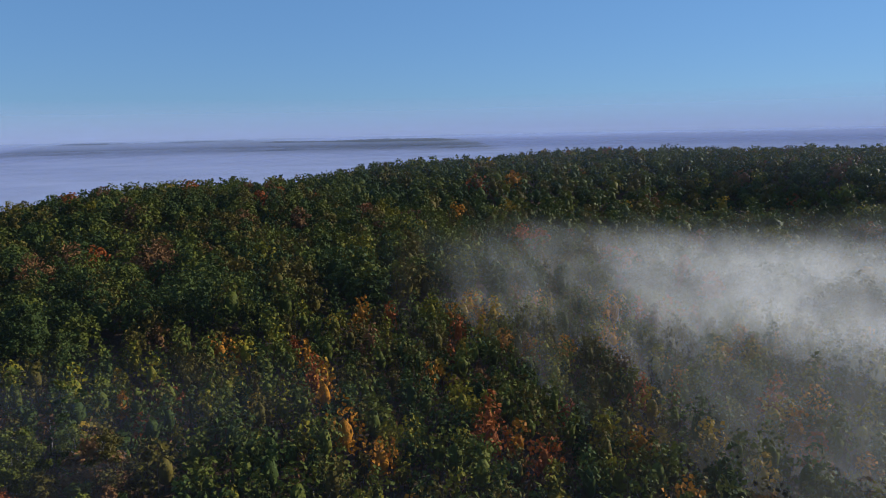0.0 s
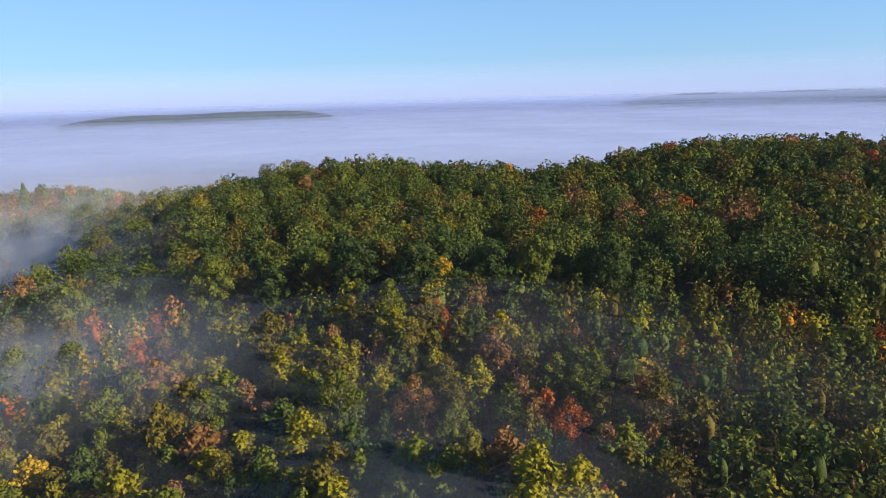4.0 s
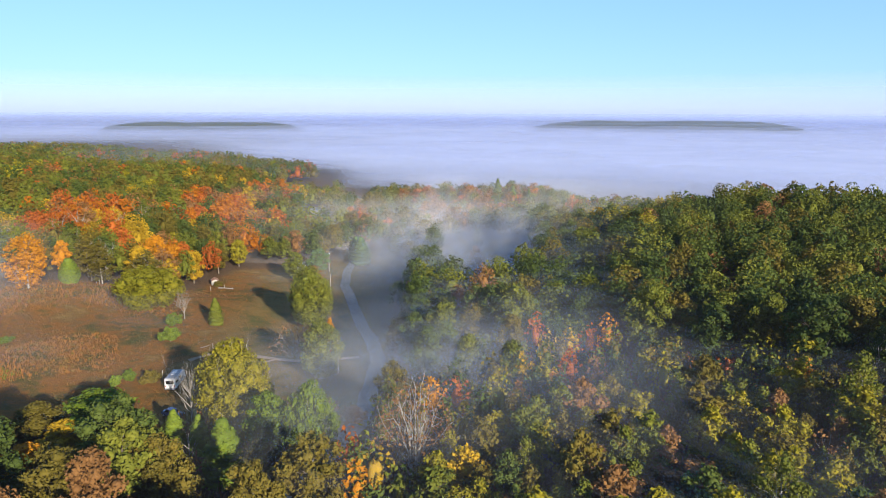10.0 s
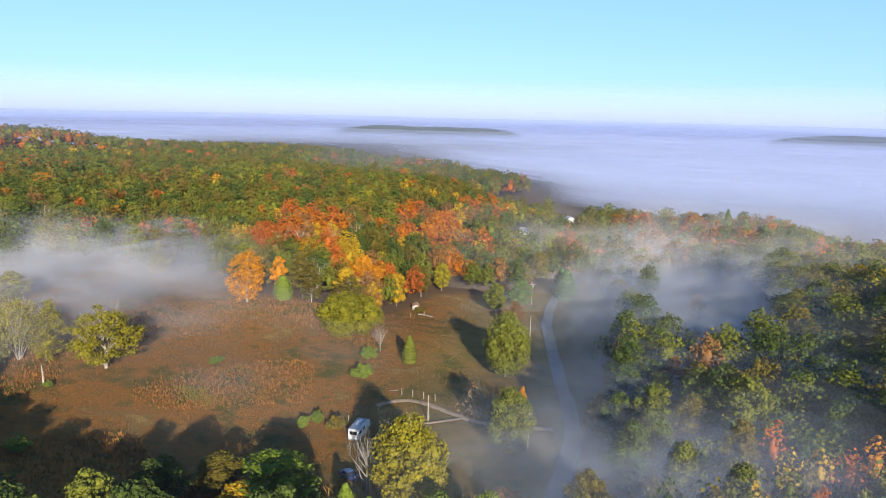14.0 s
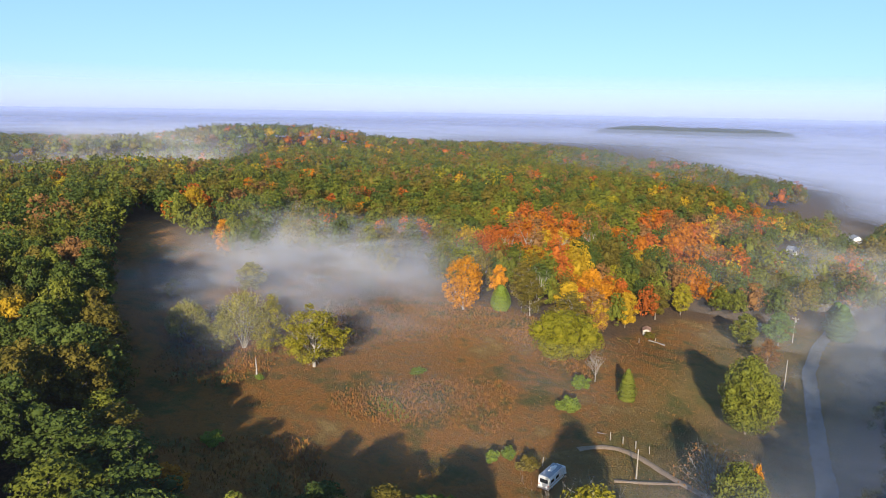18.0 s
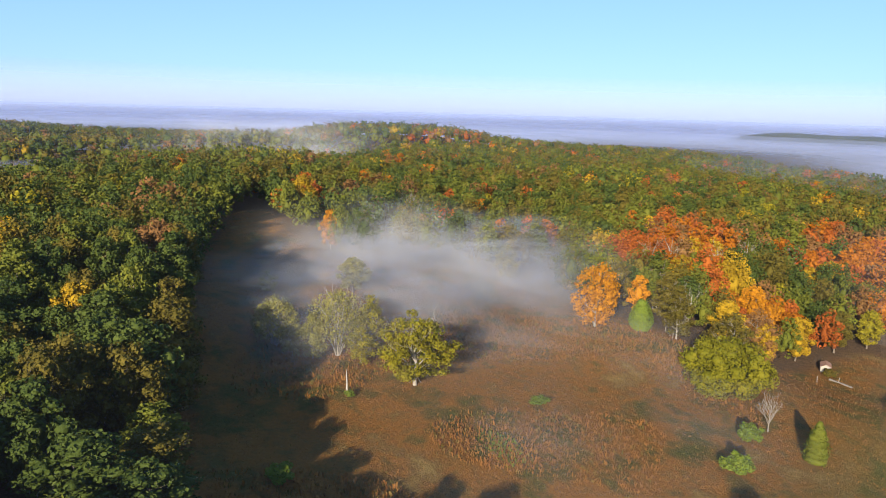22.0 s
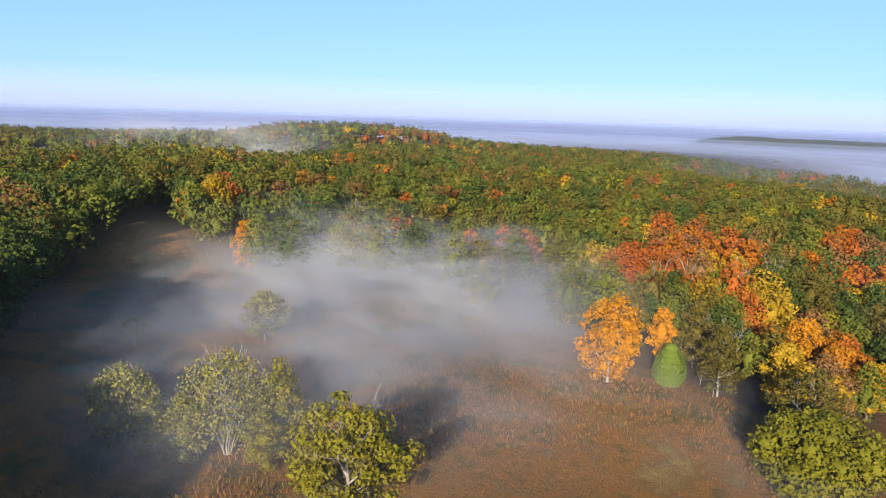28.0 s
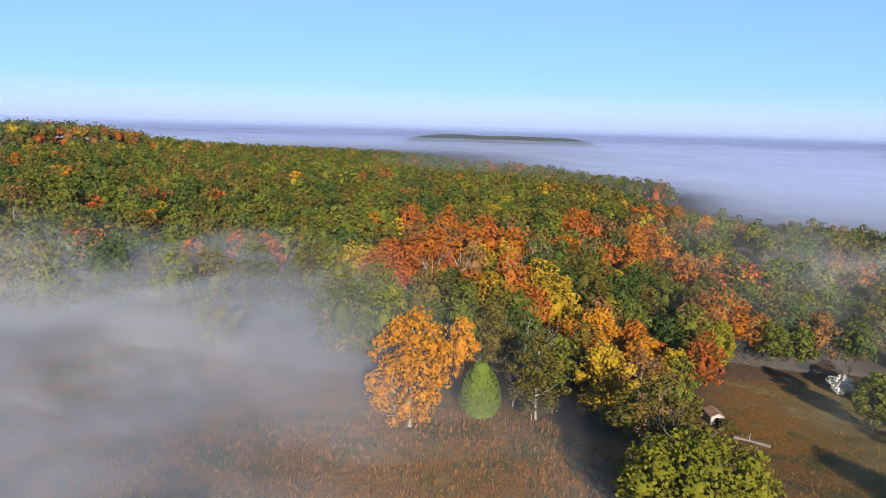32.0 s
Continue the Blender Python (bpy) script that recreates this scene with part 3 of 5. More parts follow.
stand("cedar_tree", "soft blue-green young cedar in rough grass", "tree", [("cedar", "green", -198, -38, 8.0, 1.35)])
stand("pine_tree", "ragged green pine beside the road", "tree", [("bushypine", "green", -202, -12, 18.3, 1.0)])
stand("roadside_tree", "green roadside tree beyond the yard", "tree", [("oak0", "green", -274, -23, 12, 1.4), ("oak1", "cedar green", -285, -14, 11.6, 1.4), ("airy0", "russet", -255, -14, 8.4, 1.8), ("oak2", "green", -322, 20, 11, 1.3), ("oak0", "olive", -345, -4, 11, 1.2)], "trees along the far road")
stand("cedar_tree", "wide clump of dark green cedar by the road bend", "tree", [("cedar", "cedar green", -305, 3, 12.5, 1.9), ("cedar", "cedar green", -314, 1, 11, 2.0)], "cedars by the bend")
stand("hedge_tree", "tall dense green tree with a golden tip beside the road", "tree", [("ivy", "green", -150, -6, 13.2, 1.0)])
stand("golden_shoot", "small orange sapling rising through the dense green tree", "tree", [("sapling0", "orange", -152, -4.2, 13.2, 0.45)])
stand("yellow_maple", "large yellow-green maple beside the parked camper", "tree", [("walnut", "yellow-green", -121.5, -19.5, 17.5, 0.86), ("walnut", "yellow-green", -117, -16, 13.0, 0.75)], "maples by the camper")
stand("yard_oak", "rounded bright green oak in the grove by the camper", "tree", [("oak2", "bright green", -115, -39, 11.5, 2.1)])
stand("grove_tree", "golden to olive tree of the grove by the camper", "tree", [("oak0", "golden", -110, -43, 8.6, 1.8), ("oak1", "olive", -119, -51, 8, 1.9), ("oak0", "golden", -107, -36, 7, 1.9), ("oak1", "yellow-green", -103, -28, 7.5, 2.0), ("oak2", "golden", -99, -36, 8, 2.0), ("oak1", "deep green", -112, -57, 8.5, 1.7), ("oak0", "orange", -104, -46, 7, 1.8), ("oak2", "golden", -96, -46, 7.5, 1.9)], "grove below the camper")
stand("cedar_tree", "spiky bright green cedar in the grove by the camper", "tree", [("cedar", "bright green", -103, -18, 10.5, 1.7), ("cedar", "bright green", -118, -29, 6.5, 1.5), ("cedar", "bright green", -114, -24, 7, 1.4)], "cedars of the grove")
stand("roadside_tree", "green broadleaf tree rising from roadside brush", "tree", [("oak0", "bright green", -107, -12, 13.0, 1.0), ("walnut", "bright green", -104, -5, 14.5, 0.62), ("oak2", "olive", -98, -12, 8, 1.5), ("oak1", "russet", -126, -5, 4.5, 2.2), ("oak0", "russet", -121, 1, 4, 2.0)], "trees beside the near road")
stand("meadow_tree", "open yellow-green tree with pale limbs in the meadow", "tree", [("spread", "yellow-green", -159, -101.5, 16.3, 1.0)])
stand("thin_tree", "pale-limbed half-bare tree standing in the meadow mist", "tree", [("airy0", "yellow-green", -163, -119, 13, 1.15), ("airy1", "yellow-green", -158.5, -117, 8, 1.5), ("airy0", "pale yellow", -151.5, -124.5, 9.5, 1.35), ("airy1", "pale yellow", -148.5, -127.5, 8.5, 1.4), ("airy1", "yellow-green", -161, -155, 5.5, 1.5), ("oak1", "pale yellow", -180, -145, 9.5, 1.5)], "meadow trees in the mist")
stand("golden_tree", "golden tree lit at the end of the wood", "tree", [("oak1", "golden", -214, -212, 18, 1.1)])
stand("red_tree", "round orange-red tree at the misty wood edge", "tree", [("oak0", "orange", -204, -184, 14, 0.95)])
stand("edge_tree", "olive to yellow tree along the meadow's wooded edge", "tree", [("airy0", "olive", -246, -104, 15, 1.2), ("airy1", "yellow-green", -255, -112, 14, 1.2), ("airy0", "green", -262, -122, 13, 1.2), ("airy1", "olive", -253, -92, 15, 1.2), ("airy0", "olive", -212, -176, 14, 1.2), ("airy1", "russet", -228, -166, 14, 1.2), ("airy0", "olive", -243, -156, 13, 1.2), ("airy1", "yellow-green", -240, -140, 12, 1.2)], "trees along the meadow edge")
stand("edge_tree", "golden-orange tree along the meadow's wooded edge", "tree", [("oak1", "golden", -246, -72, 15, 1.2), ("oak2", "golden", -252, -64, 12, 1.1), ("oak0", "orange", -262, -66, 16, 1.1), ("oak2", "golden", -268, -60, 13, 1.0), ("oak0", "olive", -284, -54, 13, 1.2), ("oak1", "yellow-green", -296, -48, 12, 1.2), ("oak1", "orange", -272, -74, 17, 1.1)], "trees along the meadow edge")
stand("edge_tree", "tall green tree closing the wood's edge above the meadow", "tree", [("oak0", "deep green", -92, -72, 14, 1.5), ("oak1", "deep green", -89, -65, 14, 1.5), ("oak2", "deep green", -97, -82, 12.5, 1.5), ("oak1", "green", -86, -57, 15, 1.3), ("oak0", "deep green", -83, -68, 16, 1.4), ("oak2", "olive", -101, -91, 11, 1.6), ("oak0", "green", -105, -99, 10, 1.7), ("oak1", "deep green", -93, -89, 14, 1.5), ("oak2", "deep green", -80, -60, 16, 1.3), ("oak0", "deep green", -76, -69, 16, 1.4), ("oak1", "green", -86, -79, 15, 1.5), ("oak2", "russet", -93, -62, 8, 1.5), ("oak0", "green", -97, -70, 7.5, 1.7), ("oak1", "orange", -101, -78, 7, 1.5), ("oak0", "red", -94, -77, 10, 1.1)], "trees of the near wood edge")
stand("slope_tree", "olive-green tree on the misty slope beside the road", "tree", [("oak0", "olive", -137, 33, 13, 1.0), ("oak1", "green", -129, 23, 12.6, 0.9), ("oak2", "olive", -158, 11, 11, 0.9), ("airy1", "olive", -148, 27, 14, 1.3), ("oak0", "green", -166, 24, 14, 1.1), ("airy0", "russet", -178, 28, 13, 1.4), ("oak2", "olive", -172, 38, 14, 1.1), ("oak1", "yellow-green", -147, 17, 10, 0.9), ("oak1", "green", -122, 30, 12, 1.0), ("oak2", "yellow-green", -186, 22, 11, 1.0)], "trees on the road slope")
stand("hedgerow_tree", "olive hedgerow tree beside the misty field", "tree", [("oak0", "olive", -232, 20, 10, 1.3), ("airy1", "olive", -252, 26, 12, 1.3), ("oak1", "green", -275, 27, 9, 1.4), ("oak2", "olive", -298, 24, 11, 1.3), ("airy0", "yellow-green", -318, 38, 11, 1.3), ("oak1", "olive", -340, 34, 11, 1.3), ("oak0", "russet", -362, 44, 12, 1.3), ("oak2", "olive", -212, 26, 11, 1.2), ("airy0", "russet", -268, 48, 9, 1.3), ("oak1", "green", -330, 60, 10, 1.2)], "hedgerow along the field")
stand("tall_pine", "dark pointed pine above the far tree line", "tree", [("pine", "deep green", -427, 89, 22, 0.9), ("cedar", "deep green", -420, 97, 18, 1.3), ("pine", "deep green", -415, 106, 17, 1.0)], "pines above the far tree line")
stand("shrub", "small bright green shrub in rough grass", "shrub", [("shrub", "bright green", -196, -49, 4, 1.0), ("shrub", "bright green", -181, -46, 4.2, 1.2), ("shrub", "bright green", -152, -50, 2.8, 1.0), ("shrub", "bright green", -155, -48, 3, 1.0), ("shrub", "olive", -153, -43, 3.4, 1.2), ("shrub", "olive", -262, -50, 2.5, 1.2), ("shrub", "bright green", -174, -82, 1.6, 2.4), ("shrub", "bright green", -146, -106, 1.6, 1.2), ("shrub", "bright green", -118, -88, 2.2, 2.0)], "meadow shrubs")


# ---- far and dense woods ----
def woods():
    """All the trees past those that stand singly: crowns of puffs and leaf clumps, from hill to hill. The nearest are trees of their own."""
    rng = np.random.default_rng(9)
    order = ["deep green", "green", "olive", "yellow-green", "golden", "orange", "red", "russet", "flame"]
    kits = {}
    zones = ((0, 190, 7.4, 800, 0.38, 22), (190, 340, 8.0, 330, 0.58, 17), (340, 660, 9.4, 140, 0.78, 11), (660, 1350, 14.0, 44, 1.35, 7))
    for zone in zones:
        kits[zone[0]] = []
        for k in range(7):
            lobes = crown_lobes(rng, 3.4, 18, 4.6 + 0.25 * k, zone[5], 0.85, 0.6)
            kits[zone[0]].append((core(rng, lobes[:1], 0.52 if zone[0] < 300 else 0.76, int(zone[0] < 300)), lobed(rng, lobes[1:], 900, 0.03)))

    def plant(V, F, M, T, S, lo, x, y, z, s, wide, leaves, size, c):
        (cv, cf), (p, d) = kits[lo][rng.integers(7)]
        a = rng.uniform(0, 6.28)
        R = np.array([[math.cos(a), -math.sin(a), 0], [math.sin(a), math.cos(a), 0], [0, 0, 1]])
        pick = rng.choice(len(p), leaves, replace=False)
        scale, at = (wide, wide, s), (x, y, z)
        lv, lf = clumps(rng, p[pick] @ R.T * scale + at, d[pick] @ R.T, np.full(leaves, size), 0.5)
        v, f = join((cv @ R.T * scale + at, cf), (lv, three(lf)))
        F.append(f + sum_of[0])
        sum_of[0] += len(v)
        V.append(v)
        M.append(np.full(len(f), c))
        T.append(np.full(len(f), rng.uniform(), np.float32))
        S.append(np.arange(len(f)) < len(cf))

    for lo, hi, step, leaves, size, _ in zones:
        around = [(-150 + hi * math.cos(a), hi * math.sin(a)) for a in np.linspace(0, 2 * math.pi, 40, endpoint=False)]
        x, y = scatter(rng, around, step)
        r = np.hypot(x + 150, y)
        z = land(x, y)
        ok = (r >= lo) & seen(x, y) & ~inside(MEADOW, x, y) & ~inside(FIELD, x, y) & ~inside(GROVE, x, y) & (road_gap(x, y) > 7) & (z > np.where(r > 420, -7, -18)) & ~inside(YOUNG, x, y)
        ok[ok] &= overlooked(x[ok], y[ok], z[ok])
        for tx, ty, tr in TAKEN:
            ok &= np.hypot(x - tx, y - ty) > tr
        ok &= house_view(x, y)
        x, y, z = x[ok], y[ok], z[ok]
        V, F, M, T, S, sum_of = [], [], [], [], [], [0]
        warm = np.exp(-(((x + 310) / 36) ** 2 + ((y + 122) / 24) ** 2)) + 0.9 * np.exp(-(((x + 268) / 24) ** 2 + ((y + 72) / 18) ** 2)) + 0.8 * np.exp(-(((x + 390) / 70) ** 2 + ((y + 72) / 34) ** 2)) + 0.6 * np.exp(-(((x + 430) / 90) ** 2 + ((y - 80) / 50) ** 2))
        near = np.min([np.hypot(x - a, y - b) for a, b in ((-48, 30), (-70, 0), (-90, -40), (-110, -50), (-140, -72))], 0)
        single = set(np.argsort(near)[:280].tolist()) if lo == 0 else set()
        for n, (tx, ty, tz, w) in enumerate(zip(x, y, z, warm)):
            patch, kin = noise.noise((tx / 30, ty / 30, 4.0)), noise.noise((tx / 24, ty / 24, 9.0)) + rng.normal(0, 0.12)
            if w * 1.15 + 0.7 * patch + rng.normal(0, 0.12) > 0.52:
                c = (8 if kin > 0.12 else 6 if kin > -0.08 else 7 if kin > -0.25 else 4) if ty < -30 else rng.choice([7, 7, 7, 6, 2])
            elif tx > -215 and ty < -55:
                c = rng.choice(8, p=[0.46, 0.26, 0.2, 0.012, 0.015, 0.005, 0.008, 0.04])
            elif ty > 12 and tx > -330:
                c = rng.choice(8, p=[0.45, 0.3, 0.19, 0.02, 0.004, 0.003, 0.008, 0.025])
            else:
                c = rng.choice(8, p=[0.27, 0.33, 0.3, 0.02, 0.008, 0.007, 0.015, 0.05])
                c = 8 if c == 5 else c
            s = rng.uniform(0.62, 1.02) if not (tx > -130 and ty < -45) else rng.uniform(0.74, 0.94)
            s += 0.09 * (abs((tx + 104) * 0.828 - (ty + 97) * 0.561 - 12) < 16 and -240 < ty < -92)
            wide = (s + 0.14) * step / 8.4 * rng.uniform(0.85, 1.1)
            if n in single:
                tree("woodland_tree", f"oak{rng.integers(4)}", order[c], tx, ty, 18 * s, rng.uniform(0, 6.28), f"tall woodland tree with a rounded {order[c]} crown", "tree", "trees of the near woods", wide / s, 0.3)
                continue
            plant(V, F, M, T, S, lo, tx, ty, tz, s, wide, leaves, size, c)
        if lo == 0:
            for n in YOUNG_REST:
                c = rng.choice(8, p=[0.2, 0.3, 0.22, 0.14, 0.03, 0.06, 0.02, 0.03])
                s = rng.uniform(0.36, 0.7)
                plant(V, F, M, T, S, 190, gx[n], gy[n], h(gx[n], gy[n]) - 0.5, s, s * rng.uniform(0.7, 1.0), 150, 0.36, c)
        me = mesh("woods", np.concatenate(V), np.concatenate(F), [LEAF[c] for c in order], np.concatenate(M), np.concatenate(S))
        me.attributes.new("tone", "FLOAT", "FACE").data.foreach_set("value", np.concatenate(T))
        tagged(new("woods", me), "mixed autumn woodland canopy of green, olive and rust crowns", "woods", kind="stuff")


woods()


# ---- bare and dead trees ----
def bare_tree(kind, label, x, y, height, spread, mat, seed, arms=7, depth=2, kids=3, colour=None, leaves=0, low=0.2, group=""):
    """A leafless tree: trunk and limbs as one piece, with a thin crown where leaves still hang."""
    rng = np.random.default_rng(seed)
    root = new(kind)
    root.matrix_basis = pose(x, y, h(x, y) - 0.1)
    paths = [[(0, 0, -0.5, height * 0.022), (0.02, 0, height * 0.12, height * 0.016), (0.1, 0.05, height * 0.45, height * 0.01), (0.05, 0.15, height * 0.9, 0.02)]]
    for k in range(arms):
        f, a = low + (0.62 - low) * k / arms, 2.4 * k + rng.uniform(-0.4, 0.4)
        limbs(rng, (0.05, 0.03, height * f), (math.cos(a), math.sin(a), 1.1), max(spread, height * 0.3) * rng.uniform(0.8, 1.1), height * 0.009, depth, paths, 0.5, 0.28, kids)
    v, f = tubes(paths, 5)
    part("trunk", mesh("trunk", v, f, [mat], smooth=True), root)
    if leaves:
        tips = np.array([p[-1][:3] for p in paths if p[-1][2] > height * 0.45])
        at = tips[rng.integers(0, len(tips), leaves)] + rng.normal(0, 0.6, (leaves, 3))
        v, f = clumps(rng, at, unit(rng.normal(0, 1, (leaves, 3))), np.full(leaves, 0.24))
        part("crown", mesh("crown", v, f, [LEAF[colour]]), root, f"thin {colour} leaves left on the twigs")
    return tagged(root, label, "tree", group)


TWIG = bark_material("twig_grey", (0.1, 0.085, 0.07), (0.24, 0.21, 0.18))


def fan_tree(kind, label, x, y, height, spread, seed, colour, leaves, stems=15, mat=PALE):
    """A tree that parts at the ground into many slender stems, fanning out under a thin round veil of leaves."""
    rng = np.random.default_rng(seed)
    root = new(kind)
    root.matrix_basis = pose(x, y, h(x, y) - 0.1)
    paths = []
    for k in range(stems):
        a, f = 2.4 * k, math.sqrt((k + 0.5) / stems)
        top = np.array([math.cos(a) * spread * f * 0.92, math.sin(a) * spread * f * 0.92, height * (0.97 - 0.5 * f * f)])
        foot = np.array([math.cos(a) * 0.3, math.sin(a) * 0.3, -0.3])
        bend = np.array([top[0] * 0.35, top[1] * 0.35, top[2] * 0.55]) + rng.normal(0, 0.25, 3)
        u = np.linspace(0, 1, 7)[:, None]
        line = (1 - u) ** 2 * foot + 2 * u * (1 - u) * bend + u * u * top + rng.normal(0, 0.12, (7, 3)) * (u > 0)
        girth = 0.012 * height * (1.1 - f * 0.5)
        paths.append([(*p, girth * (1 - 0.85 * w)) for p, w in zip(line, u[:, 0])])
        for j in (2, 3, 3, 4, 4, 5, 5, 6):
            limbs(rng, line[j], unit(top - foot + rng.normal(0, 0.5 * height, 3)), height * rng.uniform(0.12, 0.22), girth * 0.36, 1, paths, 0.7, 0.1, 2)
    v, f = tubes(paths, 4)
    part("trunk", mesh("trunk", v, f, [mat], smooth=True), root, "many slender pale stems")
    d = unit(rng.normal(0, 1, (leaves, 3)))
    d[:, 2] = np.abs(d[:, 2]) - 0.6 * rng.uniform(0, 1, leaves)
    d = unit(d)
    lump = 1 + 0.16 * np.sin(4 * np.arctan2(d[:, 1], d[:, 0]) + seed) * np.cos(3 * d[:, 2] + seed)
    r = (lump * (1 - np.abs(rng.normal(0, 0.2, leaves))))[:, None]
    at = d * r * (spread, spread, height * 0.56) + (0, 0, height * 0.46)
    at = at[at[:, 2] > 0.4]
    v, f = clumps(rng, at, unit(rng.normal(0, 1, at.shape)), np.full(len(at), 0.22))
    part("crown", mesh("crown", v, f, [LEAF[colour]]), root, f"thin veil of {colour} leaves")
    return tagged(root, label, "tree")


fan_tree("fan_tree", "pale many-limbed tree with russet leaves still clinging high up", -98, 10, 14.5, 6.0, 1, "russet", 1300, 14)
bare_tree("bare_tree", "small grey leafless tree in the rough grass", -204, -48, 6.8, 3.0, TWIG, 2, 11, 3, 3)
bare_tree("bare_tree", "leaning grey leafless tree beside the camper", -126, -28, 12.0, 4.5, TWIG, 3, 10, 3, 3)
bare_tree("bare_tree", "slim bare sapling in the grove", -107, -24, 7.5, 2.2, PALE, 4, 6, 1, 3)
fan_tree("fan_tree", "low sprawling leafless tree with fine pale branches by the lane", -163, -12, 8.5, 7.2, 5, "russet", 500, 26, TWIG)
bare_tree("dead_tree", "bleached dead tree at the foot of the wooded hill", -99, 84, 13.0, 3.2, DEAD, 6, 8, 2, 3)
bare_tree("bare_tree", "pale leafless tree behind the clipped evergreen", -249, -84, 15, 5.0, PALE, 7, 8, 2, 3)
fan_tree("fan_tree", "wide fan-limbed pale tree with thin yellow leaves in meadow mist", -157, -123, 14.5, 6.0, 8, "pale yellow", 4200)
fan_tree("fan_tree", "rounded pale tree with thin olive leaves in meadow mist", -147.5, -132, 10.5, 5.0, 9, "pale yellow", 3400)
for k, (x, y, height) in enumerate(((-288, -107, 19), (-282, -112, 17), (-300, -96, 16), (-318, -92, 17), (-246, -190, 17), (-236, -178, 15), (-262, -100, 14), (-332, -80, 17), (-150, 35, 14), (-256, -118, 13))):
    bare_tree("bare_tree", "pale-limbed bare tree standing among autumn crowns", x, y, height, 5.0, PALE, 20 + k, 8, 2, 3, "olive", 120, 0.3, "bare trees among the crowns")
rng = np.random.default_rng(77)
bx, by = scatter(rng, [(-110, 22), (-40, 12), (5, 60), (-55, 100), (-98, 76), (-122, 50)], 13)
for k, (x, y) in enumerate(zip(bx, by)):
    bare_tree("bare_sapling", "thin leafless sapling among young trees", x, y, rng.uniform(5, 8.5), 1.8, PALE, 50 + k, 5, 1, 3, "russet", int(rng.choice([0, 60, 110])), 0.3, "bare saplings of the young wood")


def snag():
    """A broken dead trunk, splintered at the top, with a stub of a limb."""
    v, f = tubes([[(0, 0, -0.4, 0.3), (0, 0, 0.4, 0.22), (0.1, 0.05, 2.0, 0.17), (0.22, 0.0, 3.4, 0.13), (0.3, 0.06, 4.3, 0.07), (0.34, 0.05, 4.7, 0.03)], [(0.1, 0.05, 2.2, 0.12), (0.5, 0.2, 2.7, 0.08), (0.7, 0.3, 3.2, 0.04)], [(0.2, 0, 3.3, 0.12), (0.05, -0.1, 3.9, 0.05), (0.0, -0.12, 4.2, 0.02)]], 7)
    ob = new("tree_snag", mesh("tree_snag", v, f, [DEAD], smooth=True))
    ob.matrix_basis = pose(-147, -108, h(-147, -108), 0, 0, 30)
    return tagged(ob, "bleached broken tree trunk standing in meadow grass", "tree snag")


snag()

# ---- vehicles ----
WHITE = plain("white_paint", (0.45, 0.45, 0.44), (0.68, 0.67, 0.65), 0.45, 0.6)
BOARD = plain("weathered_pale_boards", (0.16, 0.15, 0.13), (0.34, 0.31, 0.27), 0.85, 1.4)
ROOFGREY = plain("weathered_roof_coat", (0.13, 0.145, 0.17), (0.25, 0.27, 0.31), 0.6, 0.5)
GLASS = plain("dark_window_glass", (0.012, 0.014, 0.018), (0.02, 0.024, 0.03), 0.06, 1.0)
RUBBER = plain("tyre_rubber", (0.015, 0.015, 0.015), (0.03, 0.03, 0.03), 0.85, 3.0)
STEEL = plain("dull_steel", (0.3, 0.3, 0.31), (0.45, 0.45, 0.46), 0.4, 2.0, 0.9)
BLUE = plain("dark_blue_paint", (0.02, 0.035, 0.09), (0.035, 0.055, 0.13), 0.3, 0.7)
LAMP = plain("lamp_glass", (0.6, 0.6, 0.58), (0.75, 0.75, 0.72), 0.12, 2.0)
RED = plain("red_lamp_glass", (0.25, 0.01, 0.01), (0.35, 0.02, 0.02), 0.15, 2.0)
STRIPE = plain("tan_stripe", (0.32, 0.22, 0.13), (0.42, 0.3, 0.18), 0.5, 1.0)


def wheel(parent, x, y, r, wide):
    bm = bmesh.new()
    bmesh.ops.create_cone(bm, cap_ends=True, segments=20, radius1=r, radius2=r, depth=wide, matrix=pose(x, y, r, 90))
    bmesh.ops.bevel(bm, geom=[e for e in bm.edges if len(e.link_faces) == 2 and e.calc_face_angle() > 1], offset=0.05, segments=2, affect="EDGES")
    w = bm_part("wheel", bm, RUBBER, parent, "black rubber tyre")
    bm = bmesh.new()
    bmesh.ops.create_cone(bm, cap_ends=True, segments=16, radius1=r * 0.55, radius2=r * 0.5, depth=wide + 0.03, matrix=pose(x, y, r, 90))
    bm_part("rim", bm, STEEL, w, "dull steel wheel rim")


def sheet(name, parent, mat, x0, x1, y0, y1, z0, z1, bevel=0.015, label=""):
    bm = bmesh.new()
    box(bm, x0, x1, y0, y1, z0, z1, bevel)
    return bm_part(name, bm, mat, parent, label)


